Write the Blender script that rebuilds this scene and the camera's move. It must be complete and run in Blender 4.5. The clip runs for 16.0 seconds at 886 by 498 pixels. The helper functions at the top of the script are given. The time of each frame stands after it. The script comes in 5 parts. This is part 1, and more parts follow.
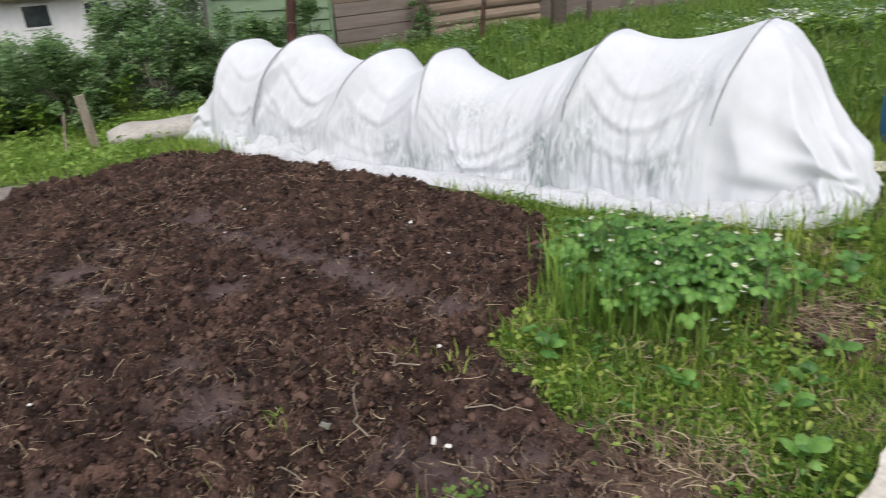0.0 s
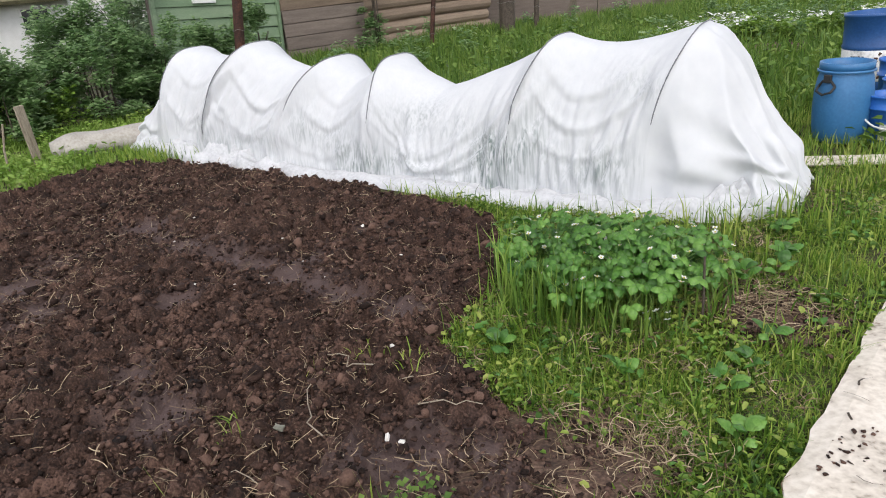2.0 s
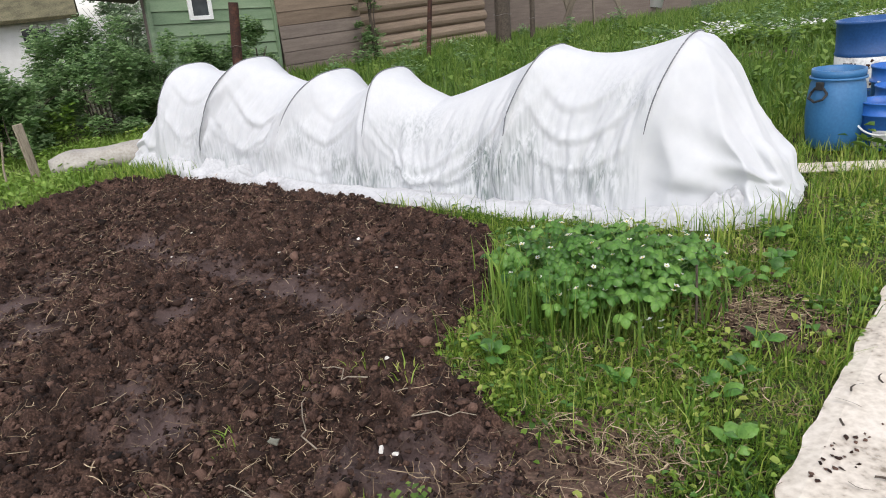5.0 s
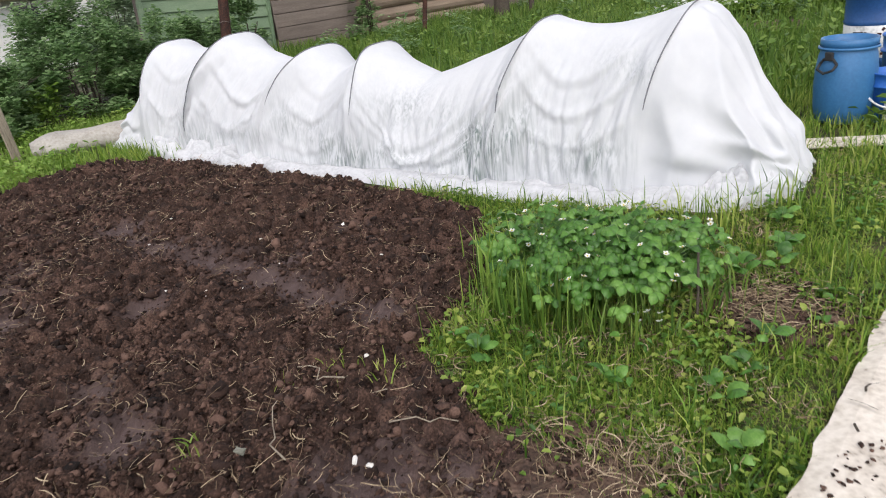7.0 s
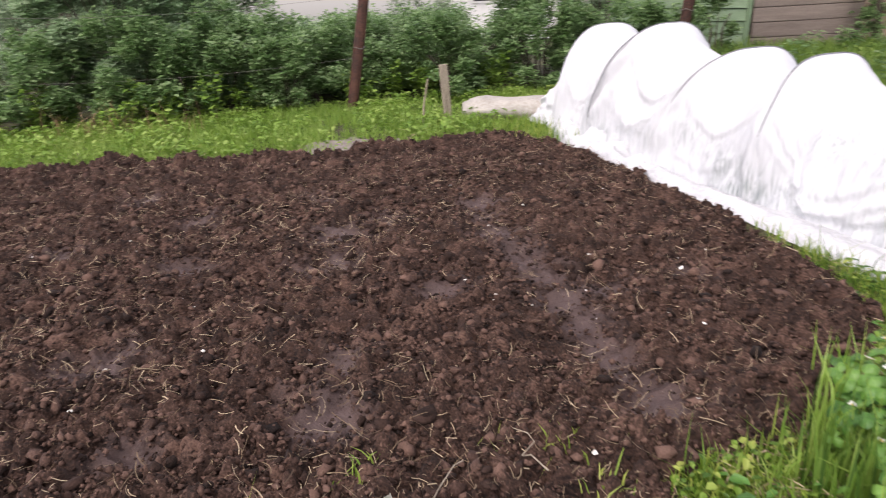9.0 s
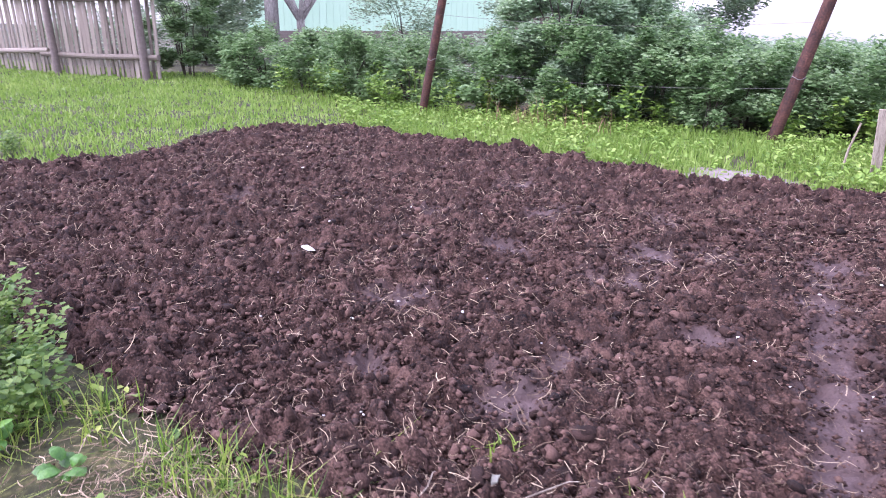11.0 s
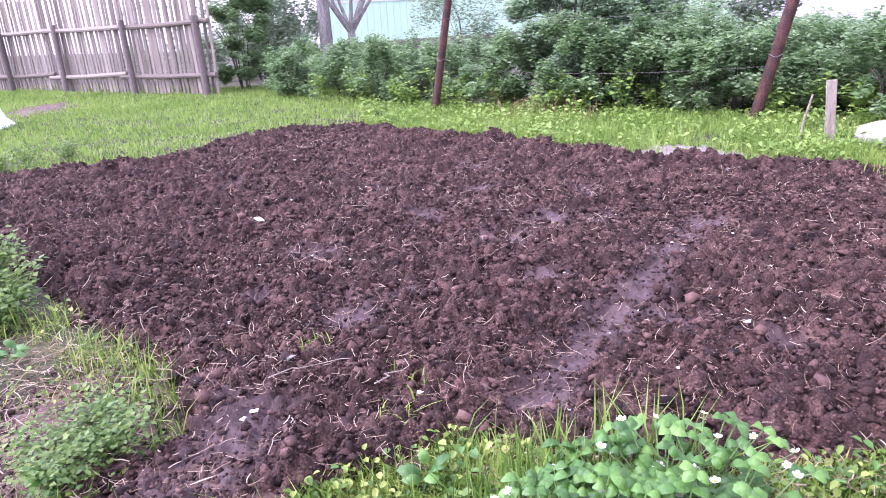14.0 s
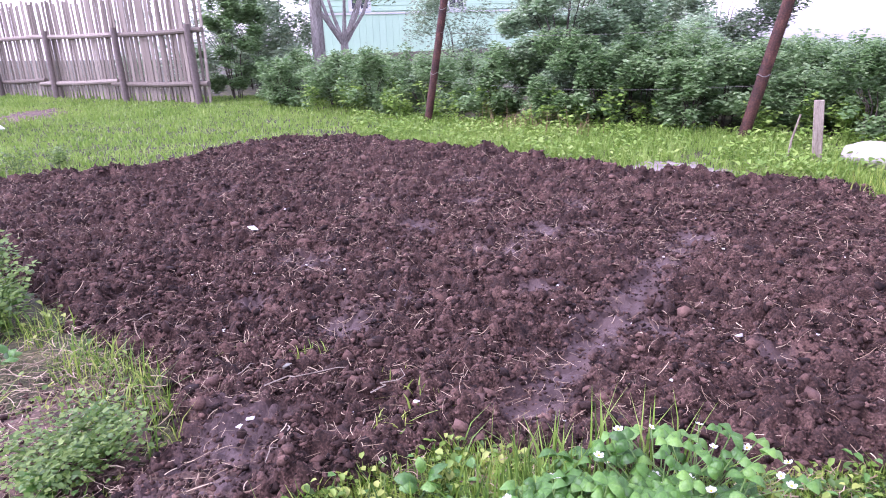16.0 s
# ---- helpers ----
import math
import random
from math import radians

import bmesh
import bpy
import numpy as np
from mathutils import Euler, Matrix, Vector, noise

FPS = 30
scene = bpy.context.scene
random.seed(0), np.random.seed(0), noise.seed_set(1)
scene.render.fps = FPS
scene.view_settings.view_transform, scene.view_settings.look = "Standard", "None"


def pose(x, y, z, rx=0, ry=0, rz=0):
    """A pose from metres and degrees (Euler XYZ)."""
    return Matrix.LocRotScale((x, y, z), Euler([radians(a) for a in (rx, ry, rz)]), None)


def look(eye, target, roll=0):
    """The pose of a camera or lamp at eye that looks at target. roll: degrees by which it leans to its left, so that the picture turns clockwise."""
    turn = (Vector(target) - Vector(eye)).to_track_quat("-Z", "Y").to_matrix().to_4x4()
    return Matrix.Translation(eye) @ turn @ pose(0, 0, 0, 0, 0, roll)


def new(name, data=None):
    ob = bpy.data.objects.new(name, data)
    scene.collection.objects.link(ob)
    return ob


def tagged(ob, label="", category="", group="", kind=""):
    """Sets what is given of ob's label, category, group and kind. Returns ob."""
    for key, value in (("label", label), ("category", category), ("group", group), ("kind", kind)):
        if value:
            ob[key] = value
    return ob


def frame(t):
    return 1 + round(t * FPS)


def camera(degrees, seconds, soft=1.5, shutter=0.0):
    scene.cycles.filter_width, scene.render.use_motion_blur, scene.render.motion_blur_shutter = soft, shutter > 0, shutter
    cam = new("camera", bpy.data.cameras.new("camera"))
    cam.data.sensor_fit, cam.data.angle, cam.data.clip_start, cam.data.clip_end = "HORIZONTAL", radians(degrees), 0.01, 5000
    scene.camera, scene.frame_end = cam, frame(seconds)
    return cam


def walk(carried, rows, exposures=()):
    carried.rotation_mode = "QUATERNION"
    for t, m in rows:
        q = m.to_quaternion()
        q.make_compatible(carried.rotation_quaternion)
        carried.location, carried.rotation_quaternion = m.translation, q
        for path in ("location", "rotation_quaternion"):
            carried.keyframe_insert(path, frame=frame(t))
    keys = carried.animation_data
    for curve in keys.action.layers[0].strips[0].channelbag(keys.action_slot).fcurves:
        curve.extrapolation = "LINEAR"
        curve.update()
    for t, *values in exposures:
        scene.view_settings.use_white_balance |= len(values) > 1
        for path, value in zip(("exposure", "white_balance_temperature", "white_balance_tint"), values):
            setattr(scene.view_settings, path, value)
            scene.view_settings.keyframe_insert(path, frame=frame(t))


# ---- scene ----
cam = camera(66.8, 16.0, 1.0, 0.4)
PATH = [
    (0, (-0.017, 0.058, 1.242), (-0.006, 1.909, 0.484), -5.1),
    (0.5, (0.021, 0.035, 1.244), (0.217, 1.869, 0.47), -5.1),
    (1, (0.019, 0.03, 1.239), (0.208, 1.846, 0.423), -5.9),
    (1.5, (0.009, 0.022, 1.241), (0.17, 1.855, 0.455), -5.5),
    (2, (0.008, 0.013, 1.236), (0.145, 1.861, 0.483), -5.3),
    (2.5, (0.015, 0.008, 1.247), (0.152, 1.868, 0.525), -6.6),
    (3, (0.021, 0.012, 1.251), (0.166, 1.878, 0.547), -7.0),
    (3.5, (0.017, 0.008, 1.25), (0.159, 1.874, 0.543), -6.5),
    (4, (0.012, -0.004, 1.244), (0.135, 1.858, 0.526), -5.9),
    (6.3, (0.071, 0.018, 1.237), (0.273, 1.871, 0.511), -5.5),
    (6.5, (0.071, 0.037, 1.231), (0.295, 1.876, 0.478), -4.8),
    (7, (0.119, 0.16, 1.213), (0.239, 1.995, 0.427), -6.9),
    (7.5, (0.173, 0.345, 1.211), (0.278, 2.2, 0.471), -4.6),
    (8, (0.282, 0.464, 1.222), (0.061, 2.312, 0.49), -5.9),
    (8.5, (0.391, 0.563, 1.179), (-0.317, 2.27, 0.415), -4.3),
    (9, (0.424, 0.723, 1.161), (-0.611, 2.276, 0.442), -3.0),
    (9.5, (0.452, 0.825, 1.172), (-0.861, 2.133, 0.421), -4.1),
    (10, (0.602, 0.915, 1.231), (-1.112, 1.687, 0.547), -2.1),
    (10.2, (0.647, 0.937, 1.226), (-1.088, 1.658, 0.537), -0.7),
    (12.3, (1.401, 1.414, 1.155), (-0.43, 1.881, 0.499), -0.3),
    (12.5, (1.458, 1.463, 1.16), (-0.359, 1.897, 0.447), -2.0),
    (13, (1.595, 1.594, 1.185), (-0.271, 1.87, 0.52), -4.9),
    (13.5, (1.721, 1.771, 1.16), (-0.131, 2.134, 0.497), -0.6),
    (14, (1.789, 1.822, 1.174), (-0.068, 2.17, 0.52), -3.1),
    (14.5, (1.807, 1.813, 1.171), (-0.041, 2.224, 0.524), -2.1),
    (15, (1.821, 1.817, 1.174), (-0.04, 2.179, 0.537), -2.1),
    (15.5, (1.825, 1.81, 1.172), (-0.044, 2.158, 0.551), -2.1),
    (16, (1.803, 1.786, 1.175), (-0.059, 2.173, 0.555), -1.9),
]
walk(cam, [(t, look(eye, target, roll)) for t, eye, target, roll in PATH],
     exposures=[(0, 0.22, 6550, 13), (8.0, 0.25, 6600, 15), (9.0, 0.62, 6800, 22), (9.5, 0.75, 6800, 24), (10.0, 1.4, 5850, 38), (12.5, 1.62, 5500, 47), (13.0, 1.85, 5480, 51), (14.5, 1.64, 5560, 51), (16, 1.48, 5560, 51)])
R = np.random.RandomState(7)

# ---- world, sun ----
world = bpy.data.worlds.new("sky")
scene.world = world
world.use_nodes = True
wn = world.node_tree.nodes
sky = wn.new("ShaderNodeTexSky")
sky.sky_type = 'NISHITA'
sky.sun_disc = False
sky.sun_elevation = radians(48)
sky.sun_rotation = radians(200)
sky.dust_density = 1.5
sky.air_density = 1.0
sky.ozone_density = 1.0
soft_sky = wn.new("ShaderNodeHueSaturation")
soft_sky.inputs["Saturation"].default_value = 0.3
soft_sky.inputs["Value"].default_value = 1.6
world.node_tree.links.new(sky.outputs[0], soft_sky.inputs["Color"])
world.node_tree.links.new(soft_sky.outputs[0], wn["Background"].inputs[0])
wn["Background"].inputs[1].default_value = 0.15
sun_data = bpy.data.lights.new("sun", 'SUN')
sun_data.energy, sun_data.angle, sun_data.color = 0.9, radians(25), (1.0, 0.96, 0.9)
sun = new("sun", sun_data)
sun.matrix_world = look((2.0, -6.0, 9.0), (0, 0, 0))


# ---- materials ----
def material(name, colors, scale=8.0, rough=0.85, bump=0.3, fine=60.0, metal=0.0, island=0.0, obj=0.0, through_light=0.0, coat=0.0, stretch=(1, 1, 1), spec=0.5, attr=None, streaks=None):
    """colors: dark to light, mixed by noise at two scales; island/obj: brightness variation per island or per object."""
    m = bpy.data.materials.new(name)
    m.use_nodes = True
    nt = m.node_tree
    b = nt.nodes["Principled BSDF"]
    L = nt.links.new
    tc = nt.nodes.new("ShaderNodeTexCoord")
    mp = nt.nodes.new("ShaderNodeMapping")
    mp.inputs["Scale"].default_value = stretch
    L(tc.outputs["Object"], mp.inputs[0])
    n1 = nt.nodes.new("ShaderNodeTexNoise")
    n1.inputs["Scale"].default_value, n1.inputs["Detail"].default_value = scale, 6
    L(mp.outputs[0], n1.inputs["Vector"])
    n2 = nt.nodes.new("ShaderNodeTexNoise")
    n2.inputs["Scale"].default_value, n2.inputs["Detail"].default_value = fine, 4
    L(mp.outputs[0], n2.inputs["Vector"])
    mixn = nt.nodes.new("ShaderNodeMath")
    mixn.operation = 'MULTIPLY_ADD'
    L(n2.outputs[0], mixn.inputs[0])
    mixn.inputs[1].default_value = 0.5
    half = nt.nodes.new("ShaderNodeMath")
    half.operation = 'MULTIPLY'
    half.inputs[1].default_value = 0.5
    L(n1.outputs[0], half.inputs[0])
    L(half.outputs[0], mixn.inputs[2])
    fac = mixn.outputs[0]
    if island or obj:
        src = nt.nodes.new("ShaderNodeNewGeometry" if island else "ShaderNodeObjectInfo")
        add = nt.nodes.new("ShaderNodeMath")
        add.operation = 'MULTIPLY_ADD'
        sub = nt.nodes.new("ShaderNodeMath")
        sub.operation = 'SUBTRACT'
        L(src.outputs["Random Per Island" if island else "Random"], sub.inputs[0])
        sub.inputs[1].default_value = 0.5
        L(sub.outputs[0], add.inputs[0])
        add.inputs[1].default_value = island or obj
        L(fac, add.inputs[2])
        fac = add.outputs[0]
    ramp = nt.nodes.new("ShaderNodeValToRGB")
    el = ramp.color_ramp.elements
    lo, hi = (0.12, 0.88) if (island or obj) else (0.36, 0.64)
    el[0].position, el[1].position = lo, hi
    el[0].color, el[1].color = (*colors[0], 1), (*colors[-1], 1)
    for k, c in enumerate(colors[1:-1]):
        e = el.new(lo + (hi - lo) * (k + 1) / (len(colors) - 1))
        e.color = (*c, 1)
    L(fac, ramp.inputs[0])
    color = ramp.outputs[0]
    if attr:
        at = nt.nodes.new("ShaderNodeAttribute")
        at.attribute_name = attr[0]
        mx = nt.nodes.new("ShaderNodeMix")
        mx.data_type = 'RGBA'
        amount = at.outputs["Fac"]
        if streaks:
            ms_ = nt.nodes.new("ShaderNodeMapping")
            ms_.inputs["Scale"].default_value = streaks
            L(tc.outputs["Object"], ms_.inputs[0])
            n3 = nt.nodes.new("ShaderNodeTexNoise")
            n3.inputs["Scale"].default_value, n3.inputs["Detail"].default_value = 1.0, 3
            L(ms_.outputs[0], n3.inputs["Vector"])
            cut = nt.nodes.new("ShaderNodeMapRange")
            cut.inputs["From Min"].default_value, cut.inputs["From Max"].default_value = 0.4, 0.66
            cut.inputs["To Min"].default_value = 0.12
            L(n3.outputs[0], cut.inputs["Value"])
            prod = nt.nodes.new("ShaderNodeMath")
            prod.operation = 'MULTIPLY'
            L(amount, prod.inputs[0])
            L(cut.outputs[0], prod.inputs[1])
            amount = prod.outputs[0]
        L(amount, mx.inputs["Factor"])
        L(color, mx.inputs["A"])
        mx.inputs["B"].default_value = (*attr[1], 1)
        color = mx.outputs["Result"]
        rr = nt.nodes.new("ShaderNodeMapRange")
        rr.inputs["To Min"].default_value, rr.inputs["To Max"].default_value = rough, attr[2]
        L(at.outputs["Fac"], rr.inputs["Value"])
        L(rr.outputs[0], b.inputs["Roughness"])
    else:
        b.inputs["Roughness"].default_value = rough
    L(color, b.inputs["Base Color"])
    b.inputs["Metallic"].default_value = metal
    b.inputs["Coat Weight"].default_value = coat
    b.inputs["Specular IOR Level"].default_value = spec
    if bump:
        bp = nt.nodes.new("ShaderNodeBump")
        bp.inputs["Strength"].default_value, bp.inputs["Distance"].default_value = bump, 0.01
        L(mixn.outputs[0], bp.inputs["Height"])
        L(bp.outputs[0], b.inputs["Normal"])
    if through_light:
        tl = nt.nodes.new("ShaderNodeBsdfTranslucent")
        L(color, tl.inputs[0])
        ms = nt.nodes.new("ShaderNodeMixShader")
        ms.inputs[0].default_value = through_light
        L(b.outputs[0], ms.inputs[1])
        L(tl.outputs[0], ms.inputs[2])
        L(ms.outputs[0], nt.nodes["Material Output"].inputs[0])
    return m


M_soil = material("tilled_soil", [(0.009, 0.0049, 0.0034), (0.042, 0.0225, 0.0152), (0.125, 0.072, 0.052)], 9, 0.9, 1.0, 130, attr=("packed", (0.092, 0.062, 0.056), 0.52), spec=0.28)
M_clod = material("soil_clod", [(0.01, 0.0052, 0.0034), (0.048, 0.026, 0.0185), (0.155, 0.092, 0.068)], 14, 0.92, 0.8, 160, island=0.7, spec=0.28)
M_bare = material("bare_earth", [(0.035, 0.02, 0.013), (0.085, 0.05, 0.033), (0.19, 0.12, 0.085)], 10, 0.9, 0.8, 90)
M_ground = material("turf_ground", [(0.014, 0.014, 0.005), (0.04, 0.042, 0.012), (0.1, 0.095, 0.03)], 5, 0.95, 1.0, 55)
M_grass = material("grass_blade", [(0.04, 0.105, 0.01), (0.17, 0.3, 0.032), (0.4, 0.46, 0.1)], 1.2, 0.5, 0, 3, island=0.75, through_light=0.35)
M_lawn = material("lawn_blade", [(0.1, 0.2, 0.025), (0.21, 0.35, 0.05), (0.38, 0.48, 0.13)], 0.8, 0.55, 0, 3, island=0.5, through_light=0.35)
M_meadow = material("meadow_blade", [(0.04, 0.1, 0.015), (0.12, 0.22, 0.03), (0.27, 0.36, 0.08)], 0.9, 0.55, 0, 3, island=0.5, through_light=0.35)
M_straw = material("dry_straw", [(0.06, 0.037, 0.02), (0.2, 0.138, 0.078), (0.5, 0.4, 0.26)], 5, 0.8, 0, 30, island=0.75)
M_stalk = material("dry_red_stalk", [(0.12, 0.06, 0.03), (0.26, 0.15, 0.08), (0.4, 0.27, 0.16)], 5, 0.8, 0, 30, island=0.6)
M_berry = material("strawberry_leaf", [(0.028, 0.095, 0.012), (0.085, 0.22, 0.032), (0.2, 0.38, 0.07)], 20, 0.42, 0.35, 140, obj=0.5, through_light=0.25)
M_stem = material("green_stem", [(0.06, 0.14, 0.02), (0.16, 0.26, 0.06)], 20, 0.6, 0, 60)
M_petal = material("white_petal", [(0.72, 0.74, 0.68), (0.85, 0.85, 0.82)], 60, 0.6, 0, 200, through_light=0.3)
M_pollen = material("yellow_flower_heart", [(0.55, 0.38, 0.03), (0.75, 0.6, 0.08)], 90, 0.7, 0.2, 200)
M_hedge = material("hedge_leaf", [(0.085, 0.17, 0.055), (0.2, 0.33, 0.125), (0.4, 0.52, 0.27)], 1.5, 0.5, 0, 8, island=0.6, through_light=0.5)
M_willow = material("pale_willow_leaf", [(0.2, 0.31, 0.17), (0.36, 0.5, 0.29), (0.55, 0.66, 0.45)], 1.5, 0.5, 0, 8, island=0.6, through_light=0.5)
# far foliage: distance haze put into the colour as paler, greyer leaves
M_far_hazed = material("far_leaf_hazed", [(0.16, 0.24, 0.14), (0.28, 0.38, 0.23), (0.42, 0.5, 0.32)], 0.7, 0.7, 0, 4, island=0.5, through_light=0.4)
M_twig = material("twig_bark", [(0.04, 0.03, 0.022), (0.1, 0.08, 0.06)], 20, 0.9, 0.3, 80)
M_bark = material("grey_bark", [(0.14, 0.12, 0.1), (0.26, 0.24, 0.21), (0.4, 0.37, 0.33)], 6, 0.9, 0.6, 40, stretch=(1, 1, 0.3))
M_rust = material("rusty_steel", [(0.022, 0.011, 0.008), (0.06, 0.024, 0.015), (0.12, 0.05, 0.03)], 9, 0.75, 0.4, 60, metal=0.25)
M_wire = material("dull_wire", [(0.12, 0.11, 0.1), (0.25, 0.23, 0.21)], 40, 0.6, 0, 90, metal=0.5)
M_wood = material("weathered_plank", [(0.075, 0.06, 0.042), (0.19, 0.16, 0.12), (0.34, 0.295, 0.23)], 5, 0.85, 0.4, 60, obj=0.45, stretch=(6, 6, 0.5))
M_stake = material("pale_stake_wood", [(0.17, 0.135, 0.095), (0.28, 0.235, 0.175), (0.38, 0.33, 0.25)], 8, 0.85, 0.4, 60, stretch=(5, 5, 0.6))
M_log = material("old_log", [(0.11, 0.078, 0.055), (0.23, 0.172, 0.122), (0.37, 0.29, 0.215)], 4, 0.85, 0.5, 40, obj=0.35, stretch=(0.5, 5, 5))
M_greyboard = material("grey_brown_board", [(0.07, 0.055, 0.045), (0.15, 0.12, 0.1), (0.27, 0.22, 0.18)], 4, 0.85, 0.4, 40, obj=0.3, stretch=(0.5, 5, 5))
M_greenboard = material("faded_green_paint", [(0.09, 0.15, 0.08), (0.17, 0.25, 0.145), (0.27, 0.34, 0.22)], 4, 0.7, 0.3, 50, obj=0.25, stretch=(0.6, 3, 3))
M_mint = material("turquoise_paint", [(0.44, 0.68, 0.45), (0.52, 0.75, 0.51), (0.58, 0.8, 0.58)], 3, 0.6, 0.2, 40, obj=0.15, stretch=(3, 3, 0.5))
M_white = material("white_paint", [(0.66, 0.66, 0.63), (0.78, 0.78, 0.76)], 6, 0.6, 0.15, 60)
M_dark = material("dark_opening", [(0.012, 0.012, 0.013), (0.03, 0.03, 0.032)], 4, 0.4, 0, 30)
M_roof = material("mossy_roof", [(0.06, 0.055, 0.03), (0.12, 0.11, 0.06), (0.18, 0.16, 0.09)], 3, 0.9, 0.4, 30)
M_blue = material("blue_barrel_plastic", [(0.028, 0.13, 0.29), (0.033, 0.15, 0.33), (0.045, 0.175, 0.37)], 5, 0.45, 0.08, 60)
M_bucket = material("bright_blue_plastic", [(0.018, 0.11, 0.4), (0.022, 0.13, 0.45), (0.03, 0.15, 0.5)], 6, 0.38, 0.05, 70)
M_drum = material("blue_drum_paint", [(0.015, 0.065, 0.2), (0.018, 0.08, 0.24), (0.03, 0.1, 0.28)], 5, 0.42, 0.08, 60)
M_band = material("scuffed_white_band", [(0.42, 0.42, 0.4), (0.7, 0.7, 0.68), (0.78, 0.78, 0.76)], 7, 0.5, 0.1, 40)
M_black = material("black_rubber", [(0.012, 0.012, 0.012), (0.03, 0.03, 0.03)], 12, 0.7, 0.2, 90)
M_plast = material("white_plastic", [(0.68, 0.68, 0.66), (0.82, 0.82, 0.8)], 10, 0.45, 0.05, 80)
M_cloth = material("white_fleece", [(0.66, 0.677, 0.695), (0.69, 0.705, 0.72), (0.72, 0.733, 0.745)], 2.0, 0.8, 0.03, 14, through_light=0.16, attr=("damp", (0.13, 0.18, 0.165), 0.7), streaks=(70, 70, 4))
M_skirt = material("white_fleece_skirt", [(0.5, 0.51, 0.52), (0.62, 0.63, 0.64), (0.7, 0.705, 0.715)], 5, 0.85, 0.25, 50, through_light=0.15)
M_hoop = material("dark_hoop", [(0.12, 0.125, 0.135), (0.24, 0.25, 0.27)], 20, 0.6, 0, 60)
M_sheet = material("cream_plastic_sheet", [(0.29, 0.265, 0.225), (0.38, 0.355, 0.31), (0.46, 0.43, 0.38)], 6, 0.6, 0.2, 50)
M_slab = material("cream_slab", [(0.24, 0.2, 0.15), (0.55, 0.49, 0.41), (0.66, 0.6, 0.51), (0.75, 0.69, 0.6)], 4, 0.85, 0.35, 45)
M_stone = material("grey_green_stone", [(0.12, 0.12, 0.09), (0.24, 0.24, 0.19)], 14, 0.85, 0.5, 70)
M_chip = material("pale_chip", [(0.6, 0.57, 0.5), (0.8, 0.78, 0.74)], 30, 0.7, 0.1, 90)
M_glass = material("window_glass", [(0.02, 0.025, 0.03), (0.05, 0.06, 0.065)], 2, 0.08, 0, 5)
M_yellow = material("yellow_fruit", [(0.6, 0.5, 0.12), (0.75, 0.66, 0.25)], 20, 0.5, 0.1, 80)


# ---- building helpers ----
def mesh_from(name, verts, faces, mat, smooth=False):
    """faces: list of integer arrays, each of rows of three or four corners."""
    me = bpy.data.meshes.new(name)
    verts = np.asarray(verts, np.float32).reshape(-1, 3)
    faces = [np.asarray(f, np.int32) for f in faces if len(f)]
    loops = np.concatenate([f.ravel() for f in faces])
    sizes = np.concatenate([np.full(len(f), f.shape[1], np.int32) for f in faces])
    me.vertices.add(len(verts))
    me.vertices.foreach_set("co", verts.ravel())
    me.loops.add(len(loops))
    me.loops.foreach_set("vertex_index", loops)
    me.polygons.add(len(sizes))
    me.polygons.foreach_set("loop_start", np.concatenate([[0], np.cumsum(sizes)[:-1]]).astype(np.int32))
    if smooth:
        me.polygons.foreach_set("use_smooth", np.ones(len(sizes), bool))
    me.update(calc_edges=True)
    me.materials.append(mat)
    return me


def bm_mesh(name, bm, mat, smooth=False):
    me = bpy.data.meshes.new(name)
    bm.to_mesh(me)
    bm.free()
    if smooth:
        me.polygons.foreach_set("use_smooth", np.ones(len(me.polygons), bool))
    me.materials.append(mat)
    return me


def piece(name, me, parent=None, m=None, label=""):
    ob = new(name, me)
    ob.parent = parent
    if m is not None:
        ob.matrix_basis = m
    if label:
        ob["label"] = label
    return ob


def part(name, bm, mat, parent, label="", smooth=False):
    return piece(name, bm_mesh(name, bm, mat, smooth), parent, None, label)


def empty(name, m=None):
    ob = new(name)
    ob.empty_display_size = 0.1
    if m is not None:
        ob.matrix_basis = m
    return ob


def box(bm, size, m=None, bevel=0.0, rough=0.0):
    """A bevelled box, its corners shaken by rough."""
    r = bmesh.ops.create_cube(bm, size=1)
    vs = r["verts"]
    bmesh.ops.scale(bm, vec=size, verts=vs)
    if rough:
        for v in vs:
            v.co += Vector(R.uniform(-rough, rough, 3))
    if bevel:
        es = list({e for v in vs for e in v.link_edges})
        r = bmesh.ops.bevel(bm, geom=es, offset=bevel, segments=1, affect='EDGES')
        vs = list({v for f in r["faces"] for v in f.verts} | {v for v in vs if v.is_valid})
    if m is not None:
        bmesh.ops.transform(bm, matrix=m, verts=vs)
    return bm


def lathe(profile, n=32, close=False):
    """A turned shape from (radius, height) pairs."""
    bm = bmesh.new()
    rings = []
    for r, z in profile:
        rings.append([bm.verts.new((r * math.cos(2 * math.pi * k / n), r * math.sin(2 * math.pi * k / n), z)) for k in range(n)])
    for a, b in zip(rings, rings[1:]):
        for k in range(n):
            bm.faces.new((a[k], a[(k + 1) % n], b[(k + 1) % n], b[k]))
    if close:
        bm.faces.new(rings[0][::-1])
        bm.faces.new(rings[-1])
    return bm


